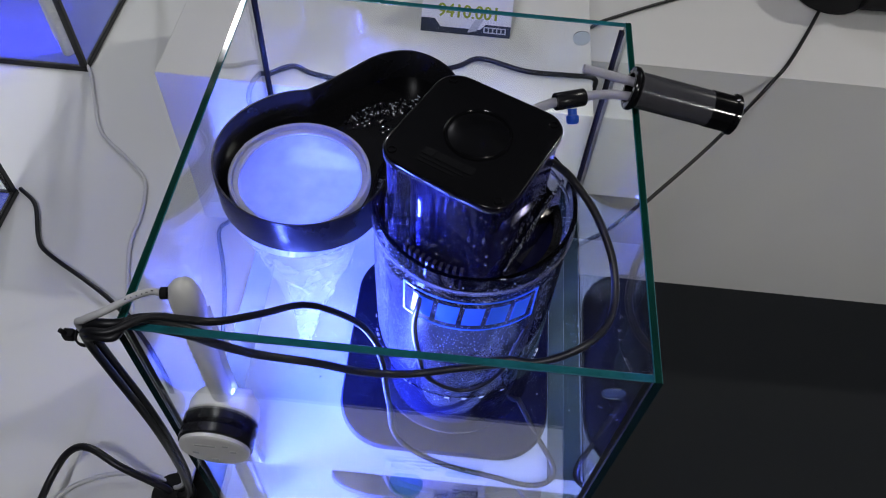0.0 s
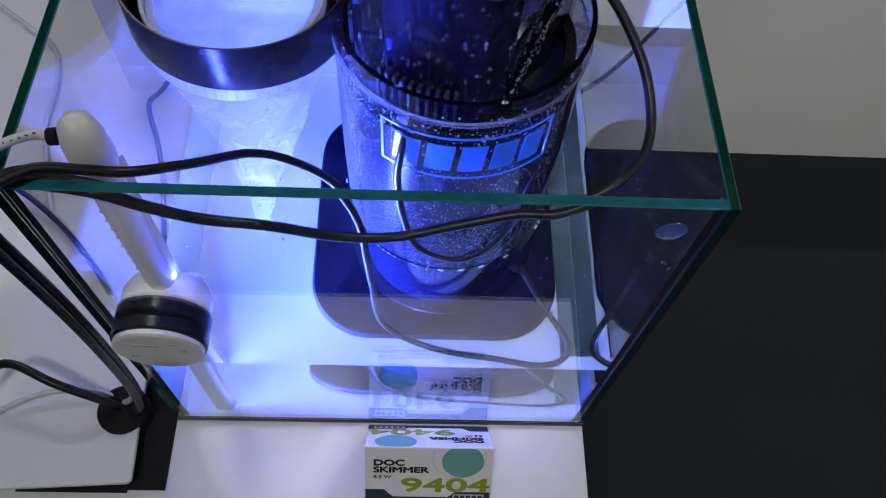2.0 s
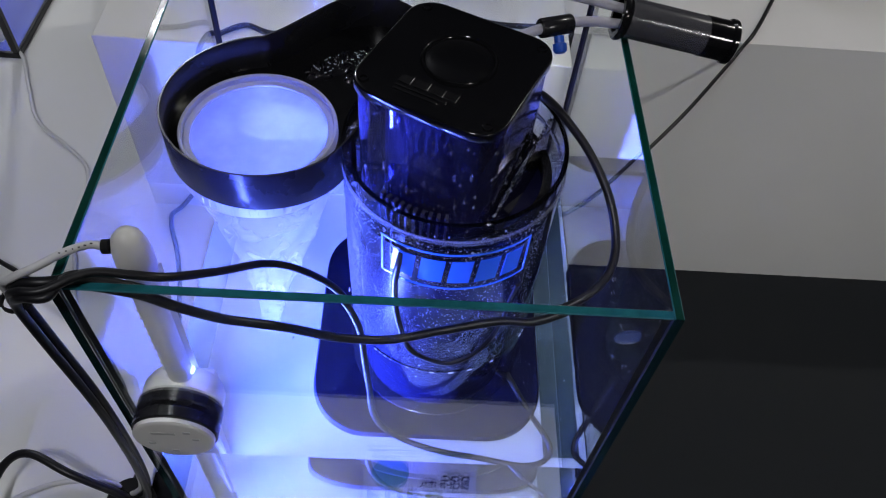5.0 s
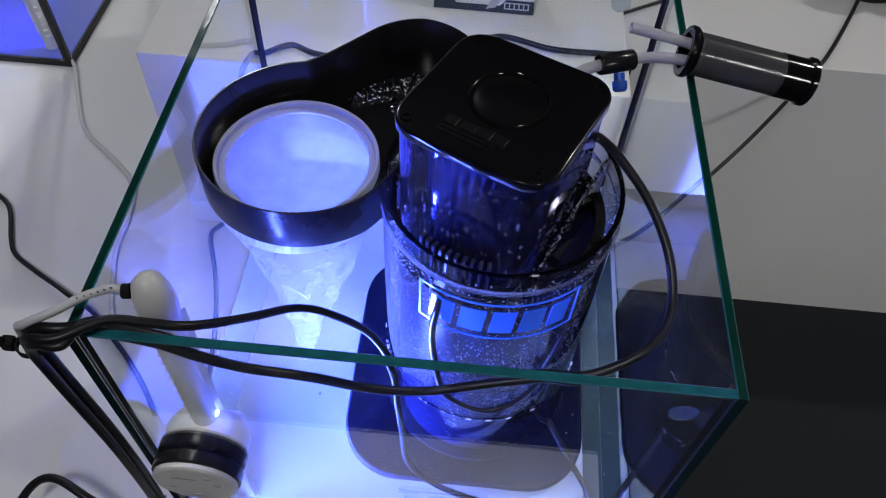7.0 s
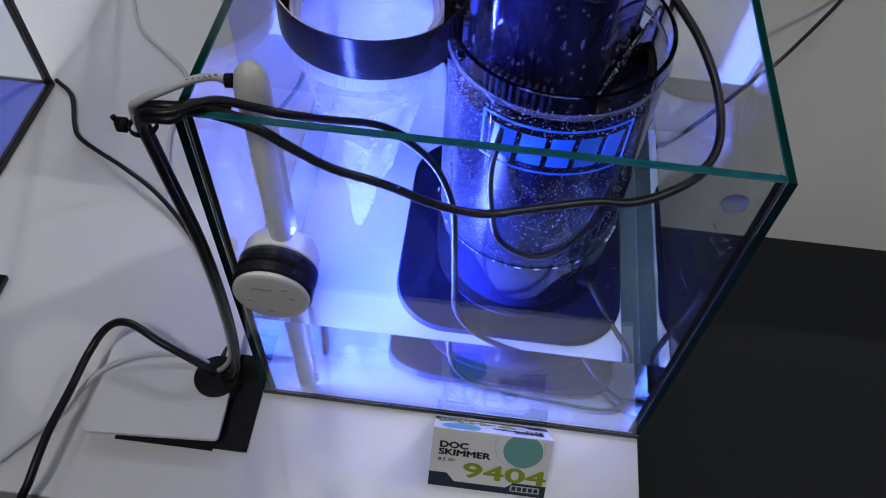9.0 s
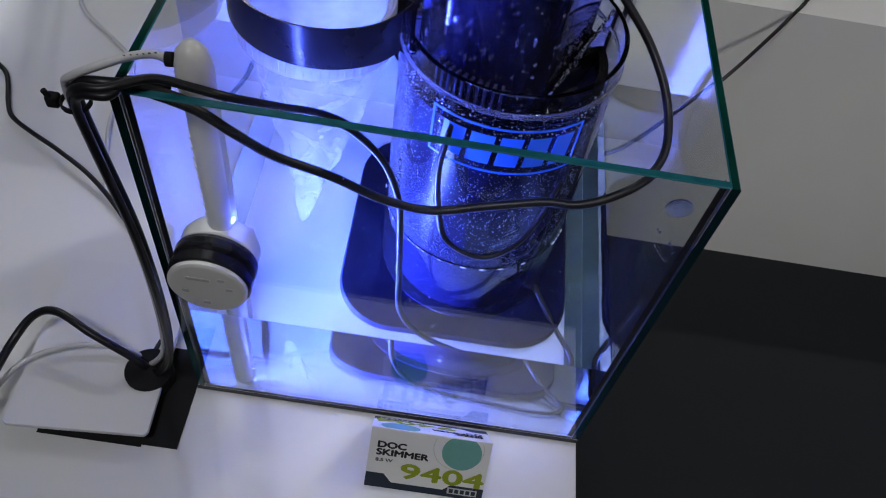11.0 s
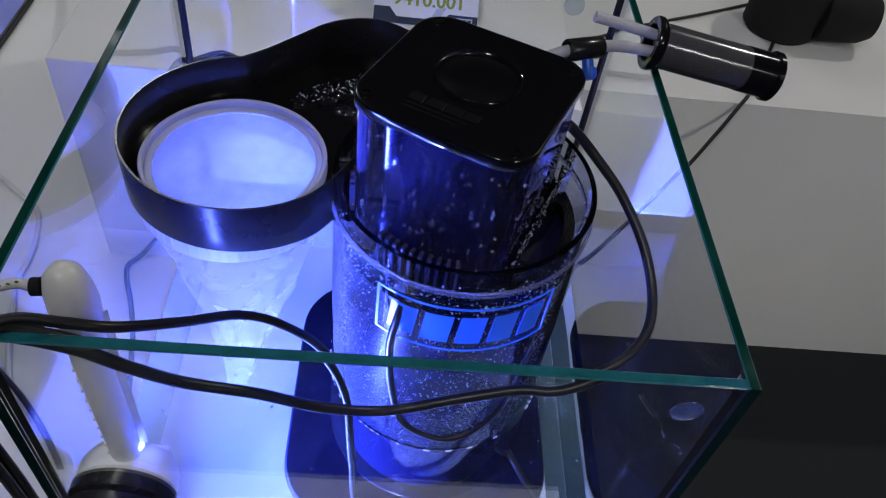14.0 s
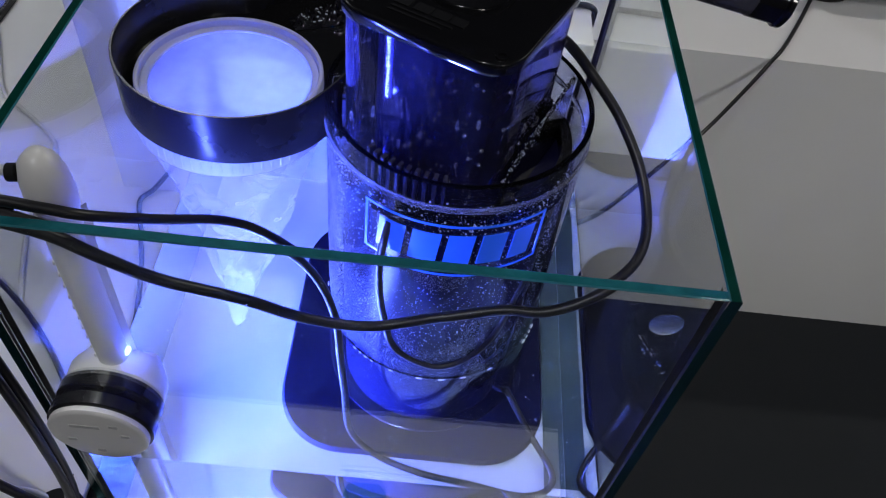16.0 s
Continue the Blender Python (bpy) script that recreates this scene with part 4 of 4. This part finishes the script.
grom = part("grommet", lathe(((0.006, 0.003), (0.0115, 0.003), (0.012, 0.010), (0.010, 0.013), (0.006, 0.013)), 28, Matrix.Translation((-0.186, 0.007, 0)), closed=True), BLACK_MATT, cut, "black grommet collar", 40)
cover = part("cable_cover", prism(rounded(0.104, 0.150, 0.004, 4), ((0.995, 0.0), (1, 0.0006), (1, 0.0034), (0.995, 0.004))), WHITE_TABLE, at=pose(-0.2275, 0.0225, 0.0078, -1.6, -1.2, 3.0))
tagged(cover, "white removable cover flap lying slightly raised on the counter", "cover flap")
cable("loop_cable", [(-0.189, 0.004, 0.010), (-0.196, 0.005, 0.022), (-0.228, 0.012, 0.040), (-0.258, 0.024, 0.044), (-0.276, 0.021, 0.038), (-0.287, 0.002, 0.028), (-0.290, -0.030, 0.026), (-0.292, -0.066, 0.027), (-0.294, -0.098, 0.020), (-0.300, -0.112, 0.004), (-0.302, -0.116, -0.05), (-0.302, -0.117, -0.20)], 0.0032, CABLE_BLACK,
      "black cable arching from the outlet over the counter edge")
cable("white_lead", [(-0.190, 0.010, 0.010), (-0.205, 0.014, 0.017), (-0.230, 0.014, 0.019), (-0.255, 0.008, 0.018), (-0.280, -0.008, 0.015), (-0.300, -0.040, 0.006), (-0.330, -0.080, 0.003), (-0.350, -0.1065, 0.0015), (-0.353, -0.110, -0.05), (-0.353, -0.110, -0.2)], 0.0022, CABLE_WHITE, "thin white lead lying across the counter")
cable("white_lead", [(-0.462, 0.530, 0.010), (-0.446, 0.515, 0.004), (-0.425, 0.470, 0.003), (-0.397, 0.416, 0.003), (-0.355, 0.380, 0.003), (-0.325, 0.350, 0.003), (-0.314, 0.305, 0.003), (-0.313, 0.263, 0.003), (-0.300, 0.215, 0.003), (-0.285, 0.172, 0.003)], 0.0022, CABLE_WHITE, "pale lead from the neighbouring tank on the counter")
cable("black_lead", [(-0.4545, 0.320, 0.004), (-0.430, 0.300, 0.004), (-0.412, 0.262, 0.003), (-0.400, 0.245, 0.003), (-0.373, 0.227, 0.006), (-0.340, 0.208, 0.009), (-0.300, 0.183, 0.008), (-0.262, 0.150, 0.003), (-0.225, 0.105, 0.003), (-0.195, 0.050, 0.005), (-0.188, 0.015, 0.012)], 0.0023, CABLE_BLACK, "thin black lead from the neighbouring tank to the outlet")
cable("black_lead", [(-0.165, 0.304, 0.14), (-0.170, 0.3055, 0.19), (-0.160, 0.312, 0.2125), (-0.149, 0.319, 0.2108), (-0.129, 0.333, 0.2108), (-0.107, 0.325, 0.2108), (-0.060, 0.322, 0.2108), (0.013, 0.351, 0.2108), (0.038, 0.367, 0.2108), (0.080, 0.356, 0.2108), (0.120, 0.356, 0.2108), (0.143, 0.357, 0.2090), (0.1455, 0.357, 0.19), (0.146, 0.36, 0.10), (0.146, 0.365, 0.004)], 0.0023, CABLE_BLACK, "thin black lead lying across the white box")
cable("black_lead", [(-0.165, 0.304, 0.14), (-0.185, 0.304, 0.06), (-0.215, 0.302, 0.012), (-0.228, 0.290, 0.003), (-0.213, 0.248, 0.003), (-0.201, 0.207, 0.003), (-0.190, 0.150, 0.003), (-0.185, 0.08, 0.003), (-0.188, 0.02, 0.012)], 0.0023, CABLE_BLACK, "thin black lead beside the tank on the counter")
cable("black_lead", [(0.545, 0.815, 0.012), (0.529, 0.791, 0.004), (0.500, 0.735, 0.0028), (0.470, 0.680, 0.0028), (0.450, 0.647, 0.0032), (0.437, 0.632, -0.003), (0.415, 0.610, -0.024), (0.360, 0.550, -0.052), (0.290, 0.470, -0.058), (0.225, 0.392, -0.048), (0.175, 0.335, -0.018), (0.150, 0.310, 0.006), (0.12, 0.306, 0.006), (0.02, 0.306, 0.004)], 0.0026, CABLE_BLACK, "black lead hanging between the two counters")
cable("black_lead", [(0.170, 0.690, 0.003), (0.160, 0.640, 0.003), (0.147, 0.56, 0.003), (0.147, 0.46, 0.003), (0.147, 0.37, 0.004)], 0.0022, CABLE_BLACK, "thin black lead lying behind the tank")
cable("black_lead", [(0.165, 0.66, 0.003), (0.19, 0.70, 0.003), (0.23, 0.73, 0.003), (0.33, 0.79, 0.003), (0.45, 0.85, 0.003), (0.60, 0.93, 0.003)], 0.0022, CABLE_BLACK, "thin black lead lying on the back counter")
pump = thing("stream_pump", "black rounded pump standing on the white counter", "pump", at=(0.54, 0.83, 0))
part("motor", lathe(((0, 0.0006), (0.047, 0.0006), (0.052, 0.006), (0.053, 0.080), (0.046, 0.100), (0.02, 0.108), (0, 0.109)), 48, Matrix.Translation((0.547, 0.832, 0))), BLACK_MATT, pump, "", 40)
part("nozzle", lathe(((0.030, 0.0), (0.040, 0.0), (0.042, 0.004), (0.036, 0.06), (0.028, 0.075), (0.028, 0.0)), 40, closed=True), BLACK_MATT, pump, "wide black nozzle", 40, pose(0.585, 0.815, 0.043, 0, 90, -8))
sign = thing("framed_plate", "small white plate with a black frame on the counter", "plate", at=(-0.45, 0.02, 0))
part("plate", box(-0.500, -0.402, -0.030, 0.070, 0.0006, 0.004), CARD_WHITE, sign)
for a in ((-0.504, -0.396, 0.070, 0.076), (-0.504, -0.396, -0.036, -0.030), (-0.402, -0.396, -0.030, 0.070), (-0.504, -0.500, -0.030, 0.070)):
    part("frame_bar", box(*a, 0.0006, 0.006, 0.0006), BLACK_SATIN, sign)
